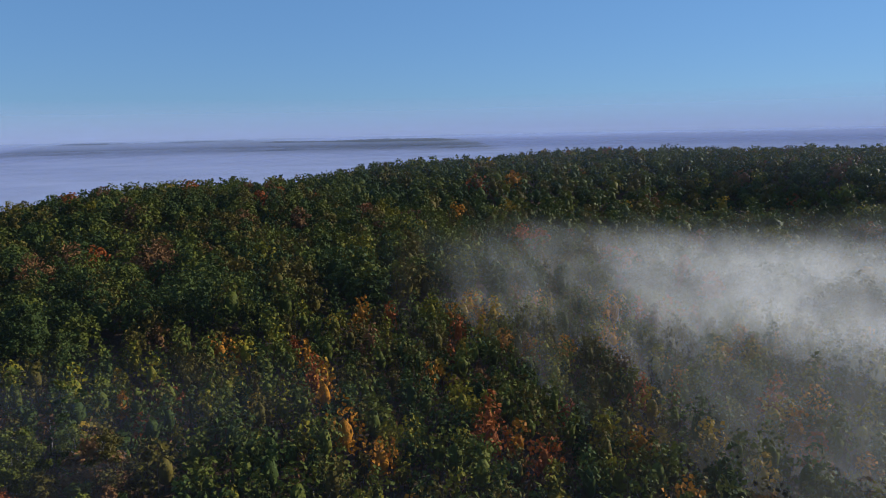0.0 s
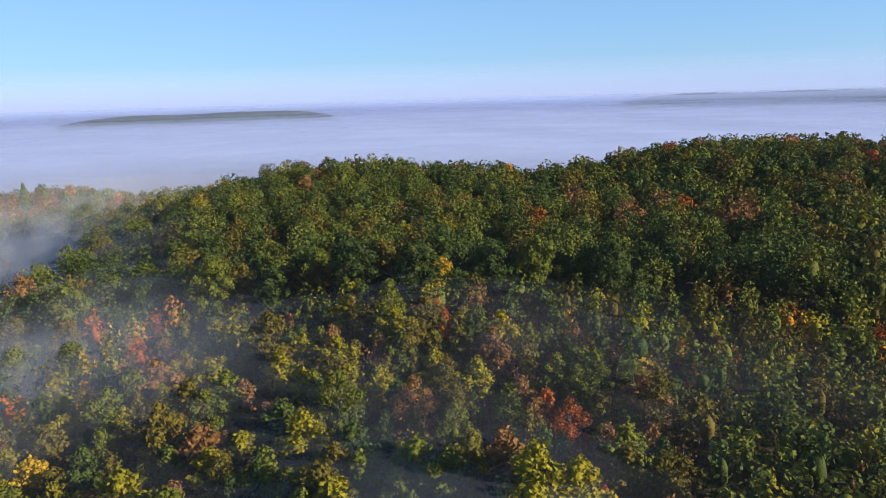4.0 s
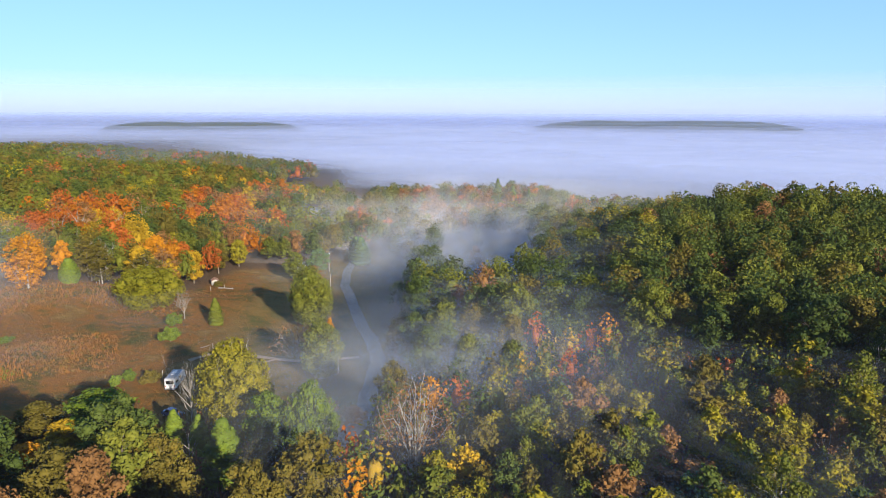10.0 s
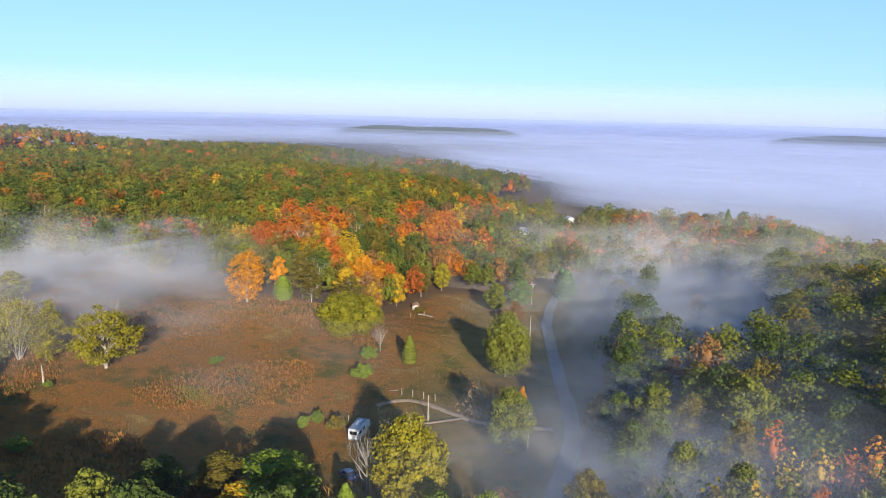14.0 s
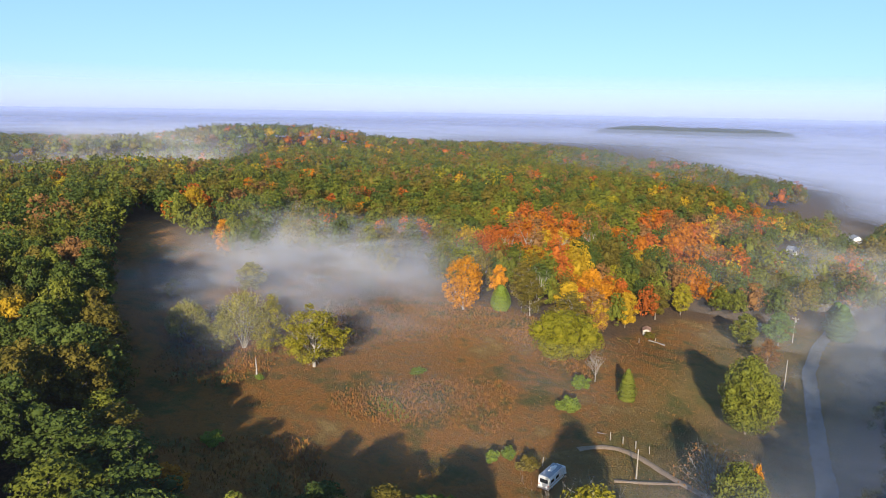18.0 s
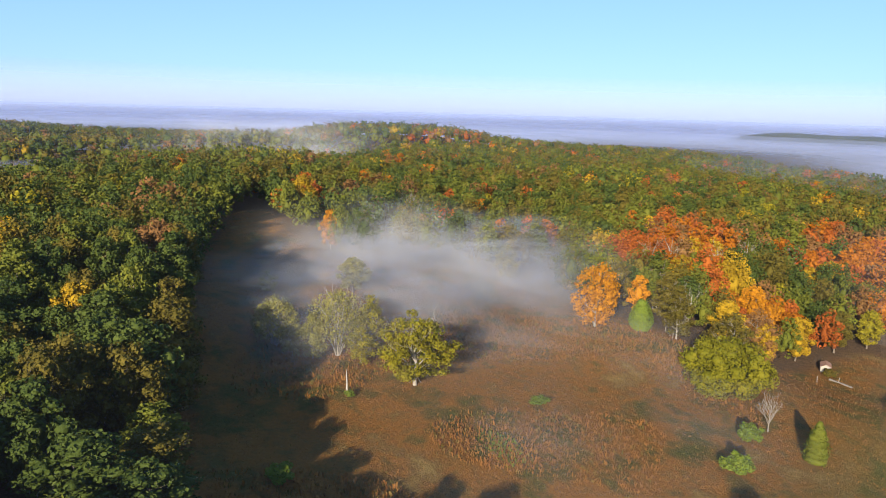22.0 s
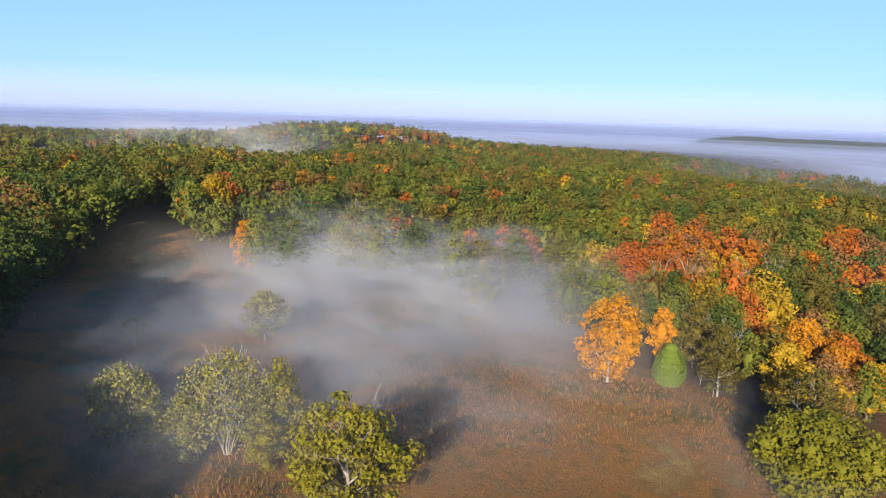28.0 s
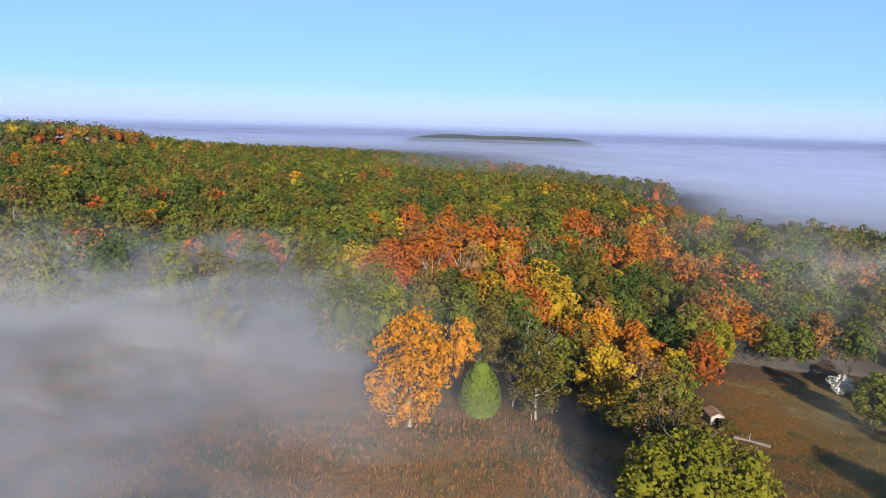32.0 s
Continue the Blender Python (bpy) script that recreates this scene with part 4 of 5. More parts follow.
def camper():
    """An old motor home: long box body, cab in front, vents on the roof, large rear window."""
    root = new("camper_van")
    bm = bmesh.new()
    box(bm, -3.4, 2.2, -1.15, 1.15, 0.45, 2.75, 0.14)
    bm_part("body", bm, WHITE, root)
    bm = bmesh.new()
    vs = box(bm, 2.15, 3.9, -0.98, 0.98, 0.42, 2.15, 0.1)
    for v in bm.verts:
        if v.co.z > 1.4 and v.co.x > 2.8:
            v.co.x -= 0.55 * (v.co.z - 1.25)
    bm_part("cab", bm, WHITE, root)
    sheet("roof_coat", root, ROOFGREY, -3.25, 2.1, -1.0, 1.0, 2.74, 2.79, 0.02, "weathered grey roof coating")
    sheet("roof_vent", root, WHITE, -1.2, -0.55, -0.3, 0.35, 2.78, 3.02, 0.05, "white roof vent cover")
    sheet("roof_vent", root, WHITE, 0.7, 1.25, -0.28, 0.28, 2.78, 2.94, 0.05, "white roof vent cover")
    sheet("air_conditioner", root, WHITE, -0.35, 0.5, -0.42, 0.42, 2.78, 3.1, 0.08, "pale roof air conditioner")
    sheet("rear_window", root, GLASS, -3.43, -3.36, -0.8, 0.8, 1.55, 2.3, 0.02, "wide dark rear window")
    for y in (-1.17, 1.12):
        for x0, x1 in ((-2.9, -1.7), (-0.9, 0.2)):
            sheet("side_window", root, GLASS, x0, x1, y, y + 0.05, 1.55, 2.15, 0.015, "dark side window")
        sheet("stripe", root, STRIPE, -3.3, 2.1, y + 0.005, y + 0.045, 1.05, 1.22, 0.005, "faded tan side stripe")
    sheet("door", root, WHITE, 1.0, 1.65, 1.13, 1.19, 0.5, 2.4, 0.02)
    sheet("windscreen", root, GLASS, 3.2, 3.28, -0.85, 0.85, 1.45, 2.0, 0.02, "dark windscreen")
    sheet("bumper", root, STEEL, -3.6, -3.4, -1.1, 1.1, 0.42, 0.66, 0.04, "dull steel rear bumper")
    sheet("bumper", root, STEEL, 3.85, 4.02, -0.95, 0.95, 0.42, 0.64, 0.04, "dull steel front bumper")
    for y in (-0.98, 0.8):
        sheet("tail_lamp", root, RED, -3.45, -3.38, y, y + 0.18, 0.95, 1.3, 0.015, "red tail lamp")
        sheet("headlight", root, LAMP, 3.86, 3.94, y + 0.08, y + 0.26, 0.85, 1.05, 0.02, "round clear headlight")
    for x in (-2.1, 3.0):
        for y in (-0.95, 0.95):
            wheel(root, x, y, 0.38, 0.28)
    root.matrix_basis = pose(-152, -37.6, h(-152, -37.6), 0, 0, 176)
    return tagged(root, "white old camper van with grey roof parked in grass", "camper van")


def car():
    """A dark blue saloon half hidden under the trees."""
    root = new("parked_car")
    bm = bmesh.new()
    box(bm, -2.2, 2.2, -0.88, 0.88, 0.32, 0.92, 0.14)
    bm_part("body", bm, BLUE, root)
    bm = bmesh.new()
    box(bm, -1.5, 0.9, -0.78, 0.78, 0.88, 1.42, 0.1)
    for v in bm.verts:
        if v.co.z > 1.2:
            v.co.x, v.co.y = -0.3 + (v.co.x + 0.3) * 0.66, v.co.y * 0.85
    bm_part("cabin", bm, GLASS, root, "dark glazed cabin")
    sheet("roof", root, BLUE, -1.05, 0.45, -0.62, 0.62, 1.4, 1.46, 0.03)
    for x in (-1.4, 1.4):
        for y in (-0.8, 0.8):
            wheel(root, x, y, 0.32, 0.2)
    for y in (-0.7, 0.5):
        sheet("headlight", root, LAMP, 2.16, 2.22, y, y + 0.2, 0.62, 0.76, 0.015, "clear headlight")
        sheet("tail_lamp", root, RED, -2.22, -2.16, y, y + 0.2, 0.65, 0.78, 0.015, "red tail lamp")
    root.matrix_basis = pose(-132, -33, h(-132, -33), 0, 0, 60)
    return tagged(root, "dark blue car parked under leafless branches", "car")


camper()
car()

# ---- poles, posts, huts and houses ----
WOOD = plain("weathered_wood", (0.13, 0.11, 0.09), (0.27, 0.24, 0.2), 0.85, 1.2, bump=0.01)
TIN = plain("rusted_tin_roof", (0.16, 0.08, 0.05), (0.3, 0.17, 0.11), 0.7, 0.8)
PORCELAIN = plain("grey_porcelain", (0.5, 0.5, 0.5), (0.66, 0.66, 0.66), 0.25, 3.0)


def rod(bm, a, b, r0, r1, sides=10):
    a, b = Vector(a), Vector(b)
    m = Matrix.Translation((a + b) / 2) @ (b - a).to_track_quat("Z", "Y").to_matrix().to_4x4()
    bmesh.ops.create_cone(bm, cap_ends=True, segments=sides, radius1=r0, radius2=r1, depth=(b - a).length, matrix=m)


def utility_pole(x, y, height, turn, arm=True):
    root = new("utility_pole")
    bm = bmesh.new()
    rod(bm, (0, 0, -0.5), (0, 0, height), 0.17, 0.11)
    bm_part("pole", bm, WOOD, root)
    if arm:
        bm = bmesh.new()
        box(bm, -1.1, 1.1, -0.06, 0.06, height - 0.7, height - 0.56, 0.01)
        bm_part("crossarm", bm, WOOD, root)
        bm = bmesh.new()
        bmesh.ops.create_cone(bm, cap_ends=True, segments=14, radius1=0.22, radius2=0.22, depth=0.8, matrix=pose(0.3, 0.1, height - 1.5))
        bm_part("transformer", bm, STEEL, root, "grey steel transformer can")
        for dx in (-1.0, -0.4, 0.4, 1.0):
            bm = bmesh.new()
            bmesh.ops.create_cone(bm, cap_ends=True, segments=8, radius1=0.06, radius2=0.04, depth=0.18, matrix=pose(dx, 0, height - 0.47))
            bm_part("insulator", bm, PORCELAIN, root, "grey porcelain insulator")
    root.matrix_basis = pose(x, y, h(x, y), 0, 0, turn)
    return tagged(root, "weathered wooden utility pole beside the road" if arm else "plain weathered wooden pole in short grass", "utility pole", "" if not arm else "utility poles")


utility_pole(-291, -10.3, 9.2, 80)
utility_pole(-236, -7.5, 8.0, 80, False)
utility_pole(-355, -11, 9.0, 80)
utility_pole(-161.6, -25, 5.8, 0, False)
utility_pole(-150.8, -2.6, 8.5, 0, False)


def post(x, y, height):
    bm = bmesh.new()
    rod(bm, (0, 0, -0.3), (0.03, 0, height), 0.09, 0.075, 8)
    bmesh.ops.bevel(bm, geom=[e for e in bm.edges if e.calc_length() < 0.08], offset=0.012, segments=1, affect="EDGES")
    ob = bm_part("fence_post", bm, WOOD)
    ob.matrix_basis = pose(x, y, h(x, y), 3, 2, x * 40)
    return tagged(ob, "grey weathered fence post beside the dirt lane", "fence post", "fence posts along the lane")


for x, y in ((-174.1, -34.1), (-173.7, -31.3), (-173.2, -28.5), (-172.6, -25.6), (-156.8, -41.6), (-258, -47), (-254, -51), (-240, -86), (-238.5, -84), (-237, -82.5)):
    post(x, y, 1.7)
bm = bmesh.new()
rod(bm, (-175.7, -37.4, h(-175.7, -37.4) + 0.1), (-173.6, -34.9, h(-173.6, -34.9) + 1.3), 0.09, 0.07, 8)
tagged(bm_part("fence_rail", bm, WOOD), "fallen pale fence rail leaning on a post", "fence rail")


def shack():
    """A small shed with a rusted gable roof, a pale end wall and a doorway filled dark."""
    root = new("shed")
    bm = bmesh.new()
    for a in ((-2.4, 2.4, -1.6, -1.5), (-2.4, 2.4, 1.5, 1.6), (-2.4, -2.3, -1.5, 1.5)):
        box(bm, *a, -0.3, 2.0)
    box(bm, 2.3, 2.4, -1.5, -0.5, -0.3, 2.0)
    box(bm, 2.3, 2.4, 0.4, 1.5, -0.3, 2.0)
    box(bm, 2.3, 2.4, -0.5, 0.4, 1.7, 2.0)
    for x in (-2.4, 2.3):
        vs = [bm.verts.new((xx, y, z)) for xx in (x, x + 0.1) for y, z in ((-1.6, 2.0), (1.6, 2.0), (0, 2.9))]
        for f in ((0, 1, 2), (5, 4, 3), (0, 3, 4, 1), (1, 4, 5, 2), (2, 5, 3, 0)):
            bm.faces.new([vs[k] for k in f])
    bm_part("wall", bm, BOARD, root, "pale boarded wall")
    for side in (-1, 1):
        bm = bmesh.new()
        box(bm, -2.7, 2.7, 0, 2.05, 0, 0.07)
        bmesh.ops.transform(bm, matrix=pose(0, 0, 2.92, -27 if side > 0 else 207, 0, 0), verts=bm.verts)
        bm_part("roof", bm, TIN, root, "rusted tin roof slope")
    # The shade inside the open doorway is a dark panel.
    sheet("door", root, GLASS, 2.32, 2.38, -0.5, 0.4, -0.2, 1.7, 0.01, "dark panel in the doorway standing in for the shade inside")
    root.matrix_basis = pose(-266, -52, h(-266, -52) + 0.2, 0, 0, 15) @ Matrix.Scale(0.75, 4)
    return tagged(root, "small pale shed with rusted roof below the trees", "shed")


shack()
bm = bmesh.new()
box(bm, -3.0, 3.0, -0.25, 0.25, -0.2, 0.45, 0.06)
wall = bm_part("low_wall", bm, plain("rough_stone", (0.1, 0.09, 0.075), (0.2, 0.18, 0.15), 0.9, 1.5, bump=0.03))
wall.matrix_basis = pose(-258, -46.5, h(-258, -46.5), 0, 0, 70)
tagged(wall, "low pale stone wall below the shed", "wall")


def house(kind, x, y, turn, long, wide, tall, roofmat, label):
    """A plain house with a gable roof, a door and windows."""
    root = new(kind)
    bm = bmesh.new()
    box(bm, -long / 2, long / 2, -wide / 2, wide / 2, -1.0, tall)
    for xx in (-long / 2, long / 2 - 0.15):
        vs = [bm.verts.new((q, yy, z)) for q in (xx, xx + 0.15) for yy, z in ((-wide / 2, tall), (wide / 2, tall), (0, tall + wide * 0.3))]
        for f in ((0, 1, 2), (5, 4, 3), (0, 3, 4, 1), (1, 4, 5, 2), (2, 5, 3, 0)):
            bm.faces.new([vs[k] for k in f])
    bm_part("wall", bm, WHITE, root)
    slope = math.hypot(wide / 2, wide * 0.3) + 0.4
    tilt = math.degrees(math.atan(0.6))
    for side in (-1, 1):
        bm = bmesh.new()
        box(bm, -long / 2 - 0.4, long / 2 + 0.4, 0, slope, 0, 0.14)
        bmesh.ops.transform(bm, matrix=pose(0, 0, tall + wide * 0.3 + 0.02, -tilt if side > 0 else 180 + tilt, 0, 0), verts=bm.verts)
        bm_part("roof", bm, roofmat, root)
    for side in (-1, 1):
        for k in range(max(2, int(long / 3))):
            wx = -long / 2 + long * (k + 0.5) / max(2, int(long / 3))
            yy = side * wide / 2
            w = sheet("window", root, WHITE, wx - 0.55, wx + 0.55, yy - 0.05, yy + 0.05, 0.95, 2.15, 0.01, "white window frame")
            sheet("pane", w, GLASS, wx - 0.45, wx + 0.45, yy - 0.07, yy + 0.07, 1.05, 2.05, 0.005, "dark window pane")
    sheet("door", root, WOOD, long / 2 - 0.03, long / 2 + 0.05, -0.5, 0.5, -0.2, 2.05, 0.01, "brown wooden door")
    root.matrix_basis = pose(x, y, h(x, y) + 0.3, 0, 0, turn)
    return tagged(root, label, "house")


house("cottage", -553, 2, 20, 8, 6, 2.8, ROOFGREY, "small white cottage beyond the road hollow")
house("outbuilding", -447, -25, 70, 5, 4, 2.5, ROOFGREY, "small white outbuilding at the wood's edge")
house("barn", -652, 122, 30, 24, 11, 5.0, WHITE, "long white barn half lost in fog")
house("barn", -690, 70, 20, 16, 9, 4.0, WHITE, "white farm building in thin fog")
ribbon("lane", HOUSE_LANE, 3.0, 0.3, GRAVEL, "pale lane leading to the far cottage", "lane")


def white_shrub():
    tree("white_shrub", "shrub", "pale", -295, -23, 4.6, 1.0, "white-leaved shrub catching the sun at the wood's edge", "shrub", "", 1.0)


white_shrub()


# ---- grass and brush ----
def tufts(name, poly, step, low, high, colours, label, category, seed, hide=None, lean=0.5):
    """Tufts of dry stalks, each a few bent blades."""
    rng = np.random.default_rng(seed)
    x, y = scatter(rng, poly, step, 0.5)
    ok = road_gap(x, y) > 3.2
    for (ax, ay), (cx, cy) in zip(LANE, LANE[1:]):
        ok &= np.hypot(x - (ax + cx) / 2, y - (ay + cy) / 2) > 2.4
    if hide:
        ok &= hide(x, y)
    x, y = x[ok], y[ok]
    n, k = len(x), 5
    z = land(x, y)
    base = np.repeat(np.stack([x, y, z], 1), k, 0) + np.c_[rng.normal(0, step * 0.16, (n * k, 2)), np.full(n * k, -0.1)]
    tall = np.repeat(rng.uniform(low, high, n), k) * rng.uniform(0.6, 1.1, n * k)
    a = rng.uniform(0, 6.28, n * k)
    side = np.stack([np.cos(a), np.sin(a), 0 * a], 1) * (0.12 * tall + 0.03)[:, None]
    tip = base + np.c_[rng.normal(0, lean, (n * k, 2)) * tall[:, None], tall]
    V = np.stack([base - side * 0.5, base + side * 0.5, tip + side * 0.6, tip - side * 0.4], 1).reshape(-1, 3)
    M = np.repeat(rng.choice(len(colours), n, p=[c[1] for c in colours]), k)
    me = mesh(name, V, np.arange(len(V)).reshape(-1, 4), [LEAF[c[0]] for c in colours], M)
    return tagged(new(name, me), label, category, kind="stuff")


def patchy(x, y):
    """Where the tall weeds grow: bands and patches."""
    return np.sin(x / 9 + 1.5 * np.sin(y / 14)) + np.sin(y / 7 + x / 23) + np.sin((x + y) / 31) > -0.4


tufts("meadow_grass", MEADOW, 1.5, 0.2, 0.45, (("rust", 0.5), ("russet", 0.25), ("olive", 0.2), ("straw", 0.05)), "dry russet meadow grass with olive patches", "grass", 31)
tufts("tall_weeds", [(-104, -62), (-112, -100), (-150, -150), (-215, -120), (-238, -80), (-215, -50), (-165, -52), (-125, -58)], 1.3, 0.4, 0.95, (("rust", 0.62), ("russet", 0.2), ("olive", 0.18)), "tall rusty weeds standing in the meadow", "weeds", 32, patchy, 0.25)
tufts("tall_weeds", [(-158, -58), (-170, -66), (-184, -86), (-190, -100), (-180, -102), (-172, -86), (-158, -68)], 1.0, 0.3, 0.65, (("straw", 0.35), ("rust", 0.65)), "band of pale golden weeds across the meadow", "weeds", 36, patchy, 0.3)
tufts("tall_weeds", [(-118, -64), (-128, -92), (-146, -100), (-160, -72), (-140, -58)], 0.9, 0.4, 0.9, (("rust", 0.88), ("straw", 0.12)), "dense rusty orange weeds in morning sun", "weeds", 37, patchy, 0.22)
tufts("green_patch", [(-150, -72), (-152, -80), (-156, -82), (-158, -76), (-154, -70)], 0.6, 0.3, 0.7, (("bright green", 1.0),), "small patch of fresh green weeds", "weeds", 38, None, 0.3)
tufts("undergrowth", YOUNG, 2.3, 0.8, 2.4, (("russet", 0.55), ("olive", 0.3), ("deep green", 0.15)), "brown brushy undergrowth below the young trees", "undergrowth", 33, None, 0.35)
tufts("undergrowth", [(-92, -8), (-128, 0), (-132, -24), (-122, -60), (-100, -62), (-84, -30)], 2.0, 0.8, 2.4, (("russet", 0.4), ("olive", 0.4), ("green", 0.2)), "tangled brush under the grove by the camper", "undergrowth", 34, None, 0.35)


# ---- mist ----
def mist_material(name, strength, scale, seed, soft=0.25, centre=(0, 0), reach=(100, 100), turn=0.0, floor=0.0, by_land=False, tone=(0.74, 0.78, 0.92)):
    """Drifting mist: a thin veil whose thickness wanders, fading out towards its rim."""
    m, nt, b = material(name)
    nt.nodes.remove(b)
    pos = nt.nodes.new("ShaderNodeNewGeometry").outputs["Position"]
    mp = nt.nodes.new("ShaderNodeMapping")
    mp.vector_type = "TEXTURE"
    mp.inputs["Location"].default_value = (*centre, 0)
    mp.inputs["Rotation"].default_value = (0, 0, turn)
    mp.inputs["Scale"].default_value = (*reach, 1e6)
    nt.links.new(pos, mp.inputs["Vector"])
    ln = nt.nodes.new("ShaderNodeVectorMath")
    ln.operation = "LENGTH"
    nt.links.new(mp.outputs[0], ln.inputs[0])
    rim = nt.nodes.new("ShaderNodeMapRange")
    rim.interpolation_type = "SMOOTHSTEP"
    rim.inputs["From Min"].default_value, rim.inputs["From Max"].default_value = 1.0, 0.25
    nt.links.new(ln.outputs["Value"], rim.inputs["Value"])
    sh = nt.nodes.new("ShaderNodeVectorMath")
    sh.operation = "MULTIPLY_ADD"
    sh.inputs[1].default_value, sh.inputs[2].default_value = (1, 1, 1.6), (seed * 71.0, seed * 37.0, 0)
    nt.links.new(pos, sh.inputs[0])
    n = noise_at(nt, scale, 5.0, 0.52, sh.outputs[0])
    veil = nt.nodes.new("ShaderNodeMapRange")
    veil.interpolation_type = "SMOOTHSTEP"
    veil.inputs["From Min"].default_value, veil.inputs["From Max"].default_value = 0.5 - soft, 0.5 + soft
    veil.inputs["To Min"].default_value, veil.inputs["To Max"].default_value = floor, 1.0
    nt.links.new(n, veil.inputs["Value"])
    a = math_node(nt, "MULTIPLY", math_node(nt, "MULTIPLY", veil.outputs[0], rim.outputs[0]), strength)
    if by_land:
        att = nt.nodes.new("ShaderNodeAttribute")
        att.attribute_name = "thick"
        a = math_node(nt, "MULTIPLY", a, att.outputs["Fac"])
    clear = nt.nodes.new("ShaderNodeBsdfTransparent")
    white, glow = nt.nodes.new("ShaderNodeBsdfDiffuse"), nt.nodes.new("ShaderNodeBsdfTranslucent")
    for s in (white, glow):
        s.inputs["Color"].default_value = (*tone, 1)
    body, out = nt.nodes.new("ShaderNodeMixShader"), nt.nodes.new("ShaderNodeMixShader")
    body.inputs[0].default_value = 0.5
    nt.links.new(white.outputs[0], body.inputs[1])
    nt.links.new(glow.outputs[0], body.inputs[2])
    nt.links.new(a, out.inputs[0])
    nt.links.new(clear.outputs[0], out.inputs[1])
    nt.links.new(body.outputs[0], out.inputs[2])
    nt.links.new(out.outputs[0], nt.nodes["Material Output"].inputs["Surface"])
    return m


def mist(label, heights, strength, scale, centre, reach, turn=0.0, step=5.0, soft=0.25, level=None, floor=0.0, seed=1, tone=(0.66, 0.67, 0.7)):
    """A bank of mist: veils one over another, each following the land beneath or lying level."""
    mats = mist_material("mist_veil", strength, scale, seed, soft, centre, reach, turn, floor, False, tone)
    V, F, n = [], [], 0
    big = max(reach)
    gx, gy = np.arange(-reach[0], reach[0] + step, step), np.arange(-reach[1], reach[1] + step, step)
    X, Y = np.meshgrid(gx, gy, indexing="ij")
    c, s = math.cos(turn), math.sin(turn)
    WX, WY = centre[0] + c * X - s * Y, centre[1] + s * X + c * Y
    base = land(WX, WY) if level is None else np.full(X.shape, float(level))
    for k, up in enumerate(heights):
        wave = 1.3 * np.sin(WX / 14 + 2 * k) * np.cos(WY / 11 + k)
        i = n + np.arange(X.size).reshape(X.shape)
        V.append(np.stack([WX, WY, base + up + wave], -1).reshape(-1, 3))
        F.append(np.stack([i[:-1, :-1], i[1:, :-1], i[1:, 1:], i[:-1, 1:]], -1).reshape(-1, 4))
        n += X.size
    me = mesh("mist", np.concatenate(V), np.concatenate(F), [mats], smooth=True)
    return tagged(new("mist", me), label, "mist", kind="stuff")


mist("white morning mist lying in the meadow hollow", (0, 2, 4, 6, 8, 10, 12, 14), 0.25, 0.045, (-214, -146), (92, 58), radians(15), soft=0.17, seed=1, level=9.5, tone=(0.6, 0.61, 0.66))
mist("thin mist reaching along the wood's shaded edge", (2, 4.5, 7), 0.04, 0.05, (-158, -150), (62, 40), radians(50), seed=5, tone=(0.58, 0.6, 0.68))
mist("bluish mist along the road hollow", (3, 6.5, 10, 13.5), 0.26, 0.03, (-275, 46), (205, 58), radians(-3), seed=2, floor=0.1, tone=(0.5, 0.54, 0.64))
mist("bluish mist among the trees by the near road", (3.5, 7, 10.5), 0.13, 0.035, (-140, 14), (72, 40), radians(5), seed=7, tone=(0.5, 0.54, 0.64))


def drifting_mist(label, centre, reach, count, top, strength, scale, seed, tone):
    """A bank of mist made of upright veils that face the sun one behind another, thinning upwards."""
    m = mist_material("mist_curtain", strength, scale, seed, 0.2, centre, (reach, reach), 0.0, 0.0, True, tone)
    ux, uy = unit(np.array((SUN.x, SUN.y)))
    V, F, T, n = [], [], [], 0
    side, up = np.linspace(-reach, reach, 41), np.linspace(0, 1, 8)
    S, U = np.meshgrid(side, up, indexing="ij")
    for k in range(count):
        off = reach * (2 * (k + 0.5) / count - 1) + 5 * np.sin(S / 19 + k)
        X, Y = centre[0] + ux * off - uy * S, centre[1] + uy * off + ux * S
        i = n + np.arange(S.size).reshape(S.shape)
        V.append(np.stack([X, Y, land(X, Y) + top * U], -1).reshape(-1, 3))
        F.append(np.stack([i[:-1, :-1], i[1:, :-1], i[1:, 1:], i[:-1, 1:]], -1).reshape(-1, 4))
        T.append((np.clip(1.15 - U, 0, 1) ** 0.8 * (U < 0.99)).ravel())
        n += S.size
    me = mesh("mist", np.concatenate(V), np.concatenate(F), [m], smooth=True)
    t = np.concatenate(T).astype(np.float32)
    me.color_attributes.new("thick", "FLOAT_COLOR", "POINT").data.foreach_set("color", np.stack([t, t, t, 1 + 0 * t], 1).ravel())
    return tagged(new("mist", me), label, "mist", kind="stuff")


# Only this bank's rim is in view; the unseen rest shades the young wood.
drifting_mist("thin mist by the young wood, mostly out of view, added to shade it", (98, 78), 84, 11, 22, 0.2, 0.03, 12, (0.9, 0.9, 0.9))
drifting_mist("bluish mist rising from the near road", (-118, 14), 50, 8, 20, 0.13, 0.04, 14, (0.53, 0.57, 0.67))
drifting_mist("pale mist hanging in the far hedgerows", (-355, 48), 135, 10, 27, 0.26, 0.025, 19, (0.66, 0.68, 0.75))
drifting_mist("bluish mist rising from the road hollow", (-250, 44), 92, 9, 20, 0.16, 0.03, 15, (0.53, 0.57, 0.67))
drifting_mist("wisps of mist drifting against the meadow's edge trees", (-218, -146), 68, 10, 18, 0.22, 0.04, 16, (0.62, 0.63, 0.68))
drifting_mist("white fog lying in the valley behind the wooded crest", (-450, -600), 140, 9, 34, 0.25, 0.012, 18, (0.8, 0.82, 0.9))
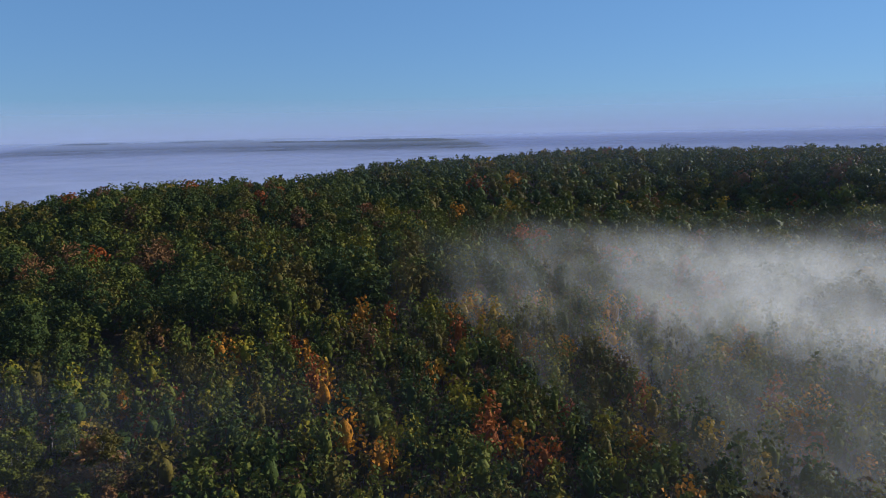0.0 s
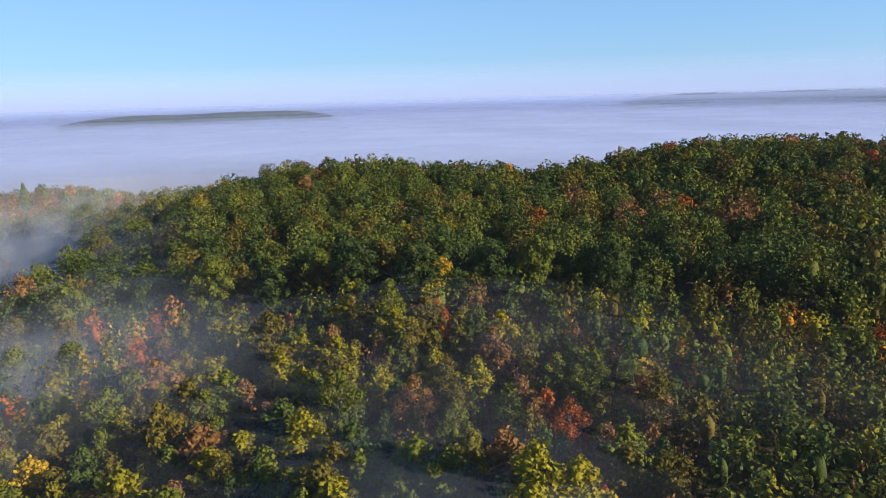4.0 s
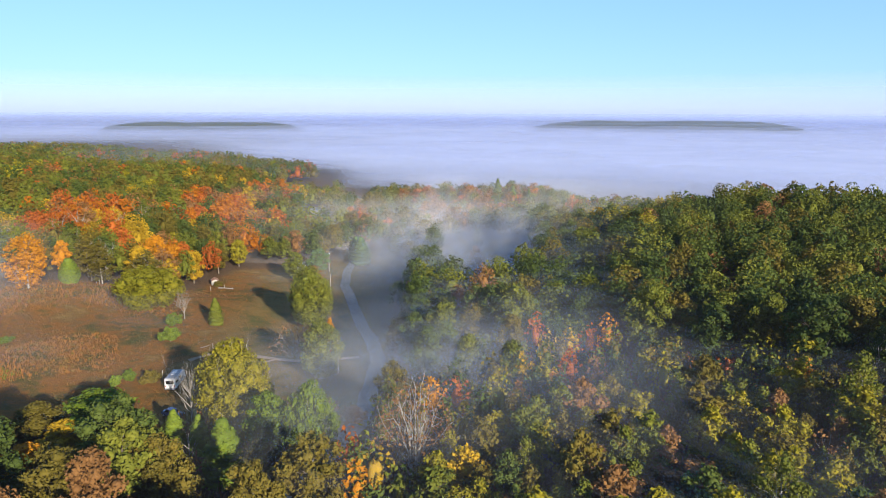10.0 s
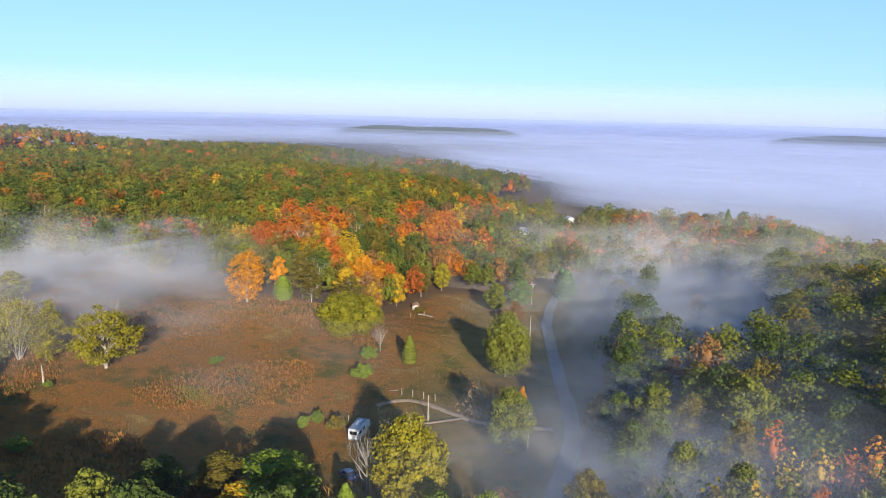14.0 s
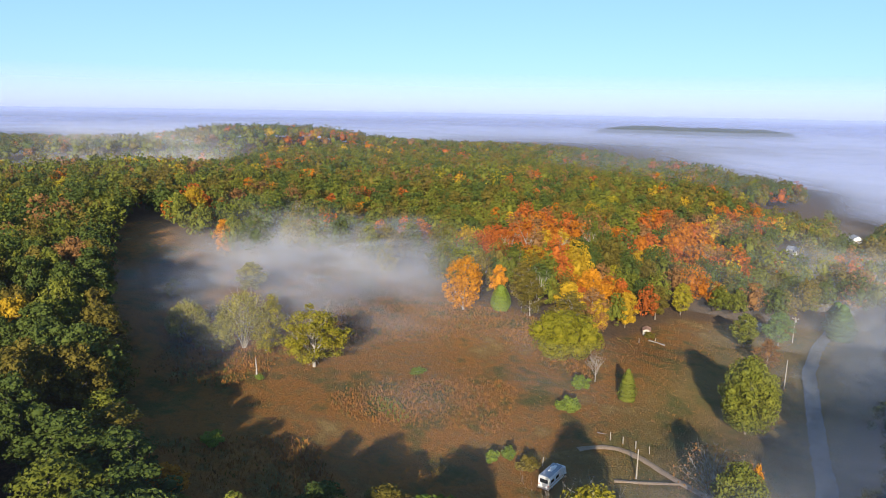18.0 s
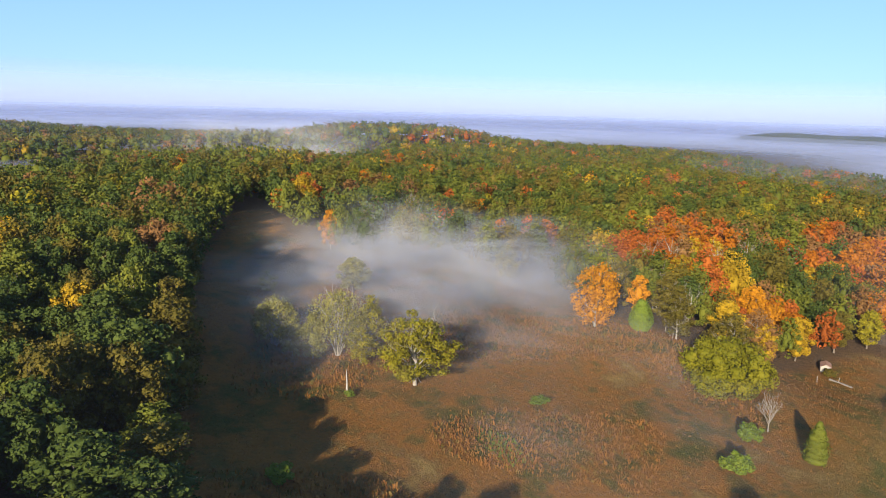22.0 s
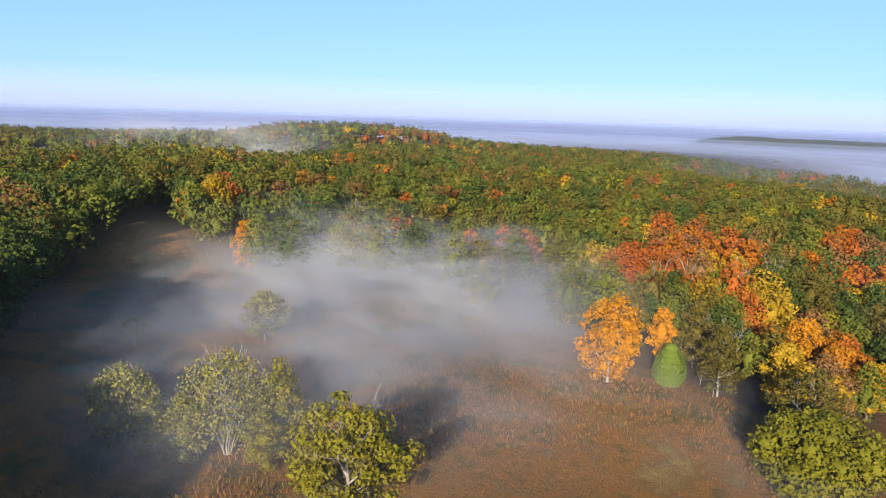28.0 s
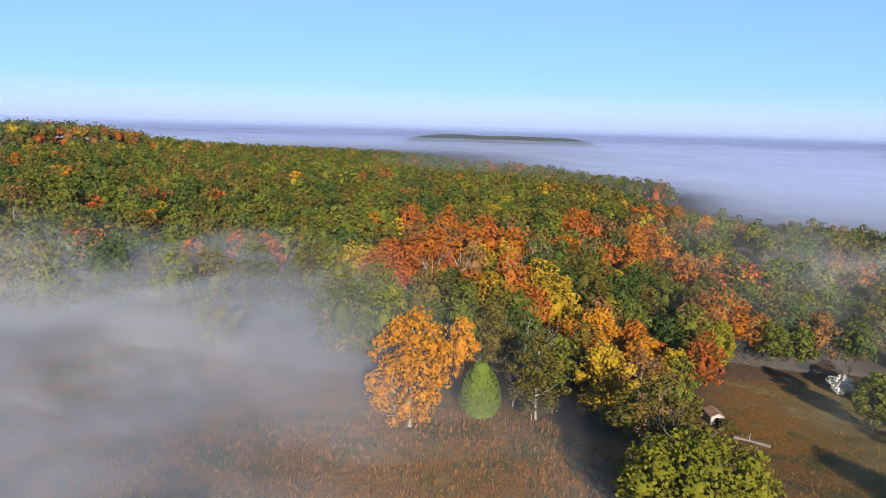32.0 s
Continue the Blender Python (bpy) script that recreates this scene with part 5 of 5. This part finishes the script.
drifting_mist("bright mist drifting out of the north hollow", (92, 165), 112, 15, 26, 0.3, 0.03, 3, (0.9, 0.9, 0.9))
mist("thin bluish haze over the young wood", (9.5,), 0.11, 0.025, (-70, 50), (110, 75), seed=4, tone=(0.55, 0.58, 0.7))
mist("thin mist over the rough meadow grass", (3.2, 5.8), 0.08, 0.045, (-192, -82), (90, 55), radians(20), seed=8)


def haze():
    """A level bluish sheet standing in for thin morning haze above the crowns, thicker with distance."""
    ax, ay = axis(-900, 400, 50, 4950), axis(-900, 900, 50, 4950)
    X, Y = np.meshgrid(ax, ay, indexing="ij")
    i = np.arange(X.size).reshape(X.shape)
    F = np.stack([i[:-1, :-1], i[1:, :-1], i[1:, 1:], i[:-1, 1:]], -1).reshape(-1, 4)
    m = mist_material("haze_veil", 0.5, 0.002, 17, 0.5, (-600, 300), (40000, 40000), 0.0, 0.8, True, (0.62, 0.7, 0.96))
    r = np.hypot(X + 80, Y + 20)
    # Haze is put into the sheet's opacity by distance from the valley.
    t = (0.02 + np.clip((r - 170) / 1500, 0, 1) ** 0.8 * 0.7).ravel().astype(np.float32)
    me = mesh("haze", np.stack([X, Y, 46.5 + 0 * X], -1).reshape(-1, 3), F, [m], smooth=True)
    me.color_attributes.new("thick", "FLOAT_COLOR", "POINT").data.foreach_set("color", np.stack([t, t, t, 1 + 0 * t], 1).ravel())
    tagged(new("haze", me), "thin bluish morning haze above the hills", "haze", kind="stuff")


haze()


def far_haze():
    """A wide shallow dish, tinted and faded to stand in for haze where the far fog meets the sky, thinning upwards."""
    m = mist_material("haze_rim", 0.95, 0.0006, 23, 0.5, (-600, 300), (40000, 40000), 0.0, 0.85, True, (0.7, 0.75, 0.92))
    # The haze's fade into the sky is set ring by ring as opacity.
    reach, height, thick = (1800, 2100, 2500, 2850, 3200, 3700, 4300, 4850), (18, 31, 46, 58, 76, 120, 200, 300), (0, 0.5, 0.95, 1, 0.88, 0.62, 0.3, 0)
    a = np.linspace(0, 2 * math.pi, 97)
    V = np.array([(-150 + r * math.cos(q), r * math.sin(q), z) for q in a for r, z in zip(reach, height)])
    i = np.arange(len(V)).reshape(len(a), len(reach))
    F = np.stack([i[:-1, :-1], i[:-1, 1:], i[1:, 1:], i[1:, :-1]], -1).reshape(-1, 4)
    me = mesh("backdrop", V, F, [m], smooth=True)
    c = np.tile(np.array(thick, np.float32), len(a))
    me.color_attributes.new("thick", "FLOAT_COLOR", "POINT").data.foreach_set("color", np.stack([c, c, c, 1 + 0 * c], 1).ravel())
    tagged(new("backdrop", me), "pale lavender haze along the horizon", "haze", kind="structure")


far_haze()


def fog_sea():
    """The sea of fog that fills the far valleys; each veil thickens where the land lies low."""
    ax, ay = axis(-1500, 500, 25, 4950), axis(-1100, 900, 25, 4950)
    X, Y = np.meshgrid(ax, ay, indexing="ij")
    i = np.arange(X.size).reshape(X.shape)
    F = np.stack([i[:-1, :-1], i[1:, :-1], i[1:, 1:], i[:-1, 1:]], -1).reshape(-1, 4)
    low = land(X, Y)
    for k, (z, strength, soft, floor, full) in enumerate(((-12, 0.95, 0.4, 0.85, 8), (-5, 0.8, 0.35, 0.7, 16), (2, 0.62, 0.35, 0.6, 20), (10, 0.42, 0.3, 0.45, 27))):
        m = mist_material("fog_top", strength, 0.004, 6 + k, soft, (-600, 300), (40000, 40000), 0.0, floor, True)
        thick = np.clip((z - low - 4) / full, 0, 1)
        thick = thick * thick * (3 - 2 * thick) * np.clip((np.hypot(X + 150, Y) - 330) / 260, 0, 1)
        keep = thick.ravel()[F].max(1) > 0.01
        Zf = z + 0.8 * np.sin(X / 90 + k) * np.cos(Y / 70) + 27 * np.clip((np.hypot(X + 150, Y) - 1350) / 2300, 0, 1)
        me = mesh("fog", np.stack([X, Y, Zf], -1).reshape(-1, 3), F[keep], [m], smooth=True)
        t = thick.ravel().astype(np.float32)
        me.color_attributes.new("thick", "FLOAT_COLOR", "POINT").data.foreach_set("color", np.stack([t, t, t, 1 + 0 * t], 1).ravel())
        tagged(new("fog", me), "sea of pale morning fog filling the far valleys", "fog", kind="stuff")


fog_sea()
FARWOOD = plain("far_woods", (0.03, 0.045, 0.03), (0.07, 0.075, 0.05), 0.95, 0.01)


def far_ridge(x, y, length, height, turn, label):
    """A long wooded ridge that stands out of the fog."""
    rng = np.random.default_rng(int(abs(x)))
    u, v = np.linspace(-1, 1, 90), np.linspace(-1, 1, 9)
    U, Vv = np.meshgrid(u, v, indexing="ij")
    crest = (1 - U**4) ** 0.5 * (0.97 + 0.03 * np.sin(4 * U + x) + 0.012 * np.sin(11 * U)) + rng.normal(0, 0.006, U.shape)
    Zr = -30 + (height + 30) * crest * (1 - Vv**2)
    c, s = math.cos(turn), math.sin(turn)
    X, Y = x + c * U * length - s * Vv * 160, y + s * U * length + c * Vv * 160
    i = np.arange(U.size).reshape(U.shape)
    F = np.stack([i[:-1, :-1], i[1:, :-1], i[1:, 1:], i[:-1, 1:]], -1).reshape(-1, 4)
    me = mesh("distant_ridge", np.stack([X, Y, Zr], -1).reshape(-1, 3), F, [FARWOOD], smooth=True)
    return tagged(new("distant_ridge", me), label, "ridge", kind="structure")


RIDGE = "dark wooded ridge standing out of the far fog"
far_ridge(-290, 2180, 500, 42, radians(-6), RIDGE)
far_ridge(-1930, 880, 420, 33, radians(66), RIDGE)
far_ridge(-2000, -420, 300, 27, radians(100), RIDGE)
far_ridge(-900, 2250, 520, 47, radians(20), RIDGE)




# the first of each make served as a pattern only
for o in FIRST.pop("spare", []):
    bpy.data.objects.remove(o)
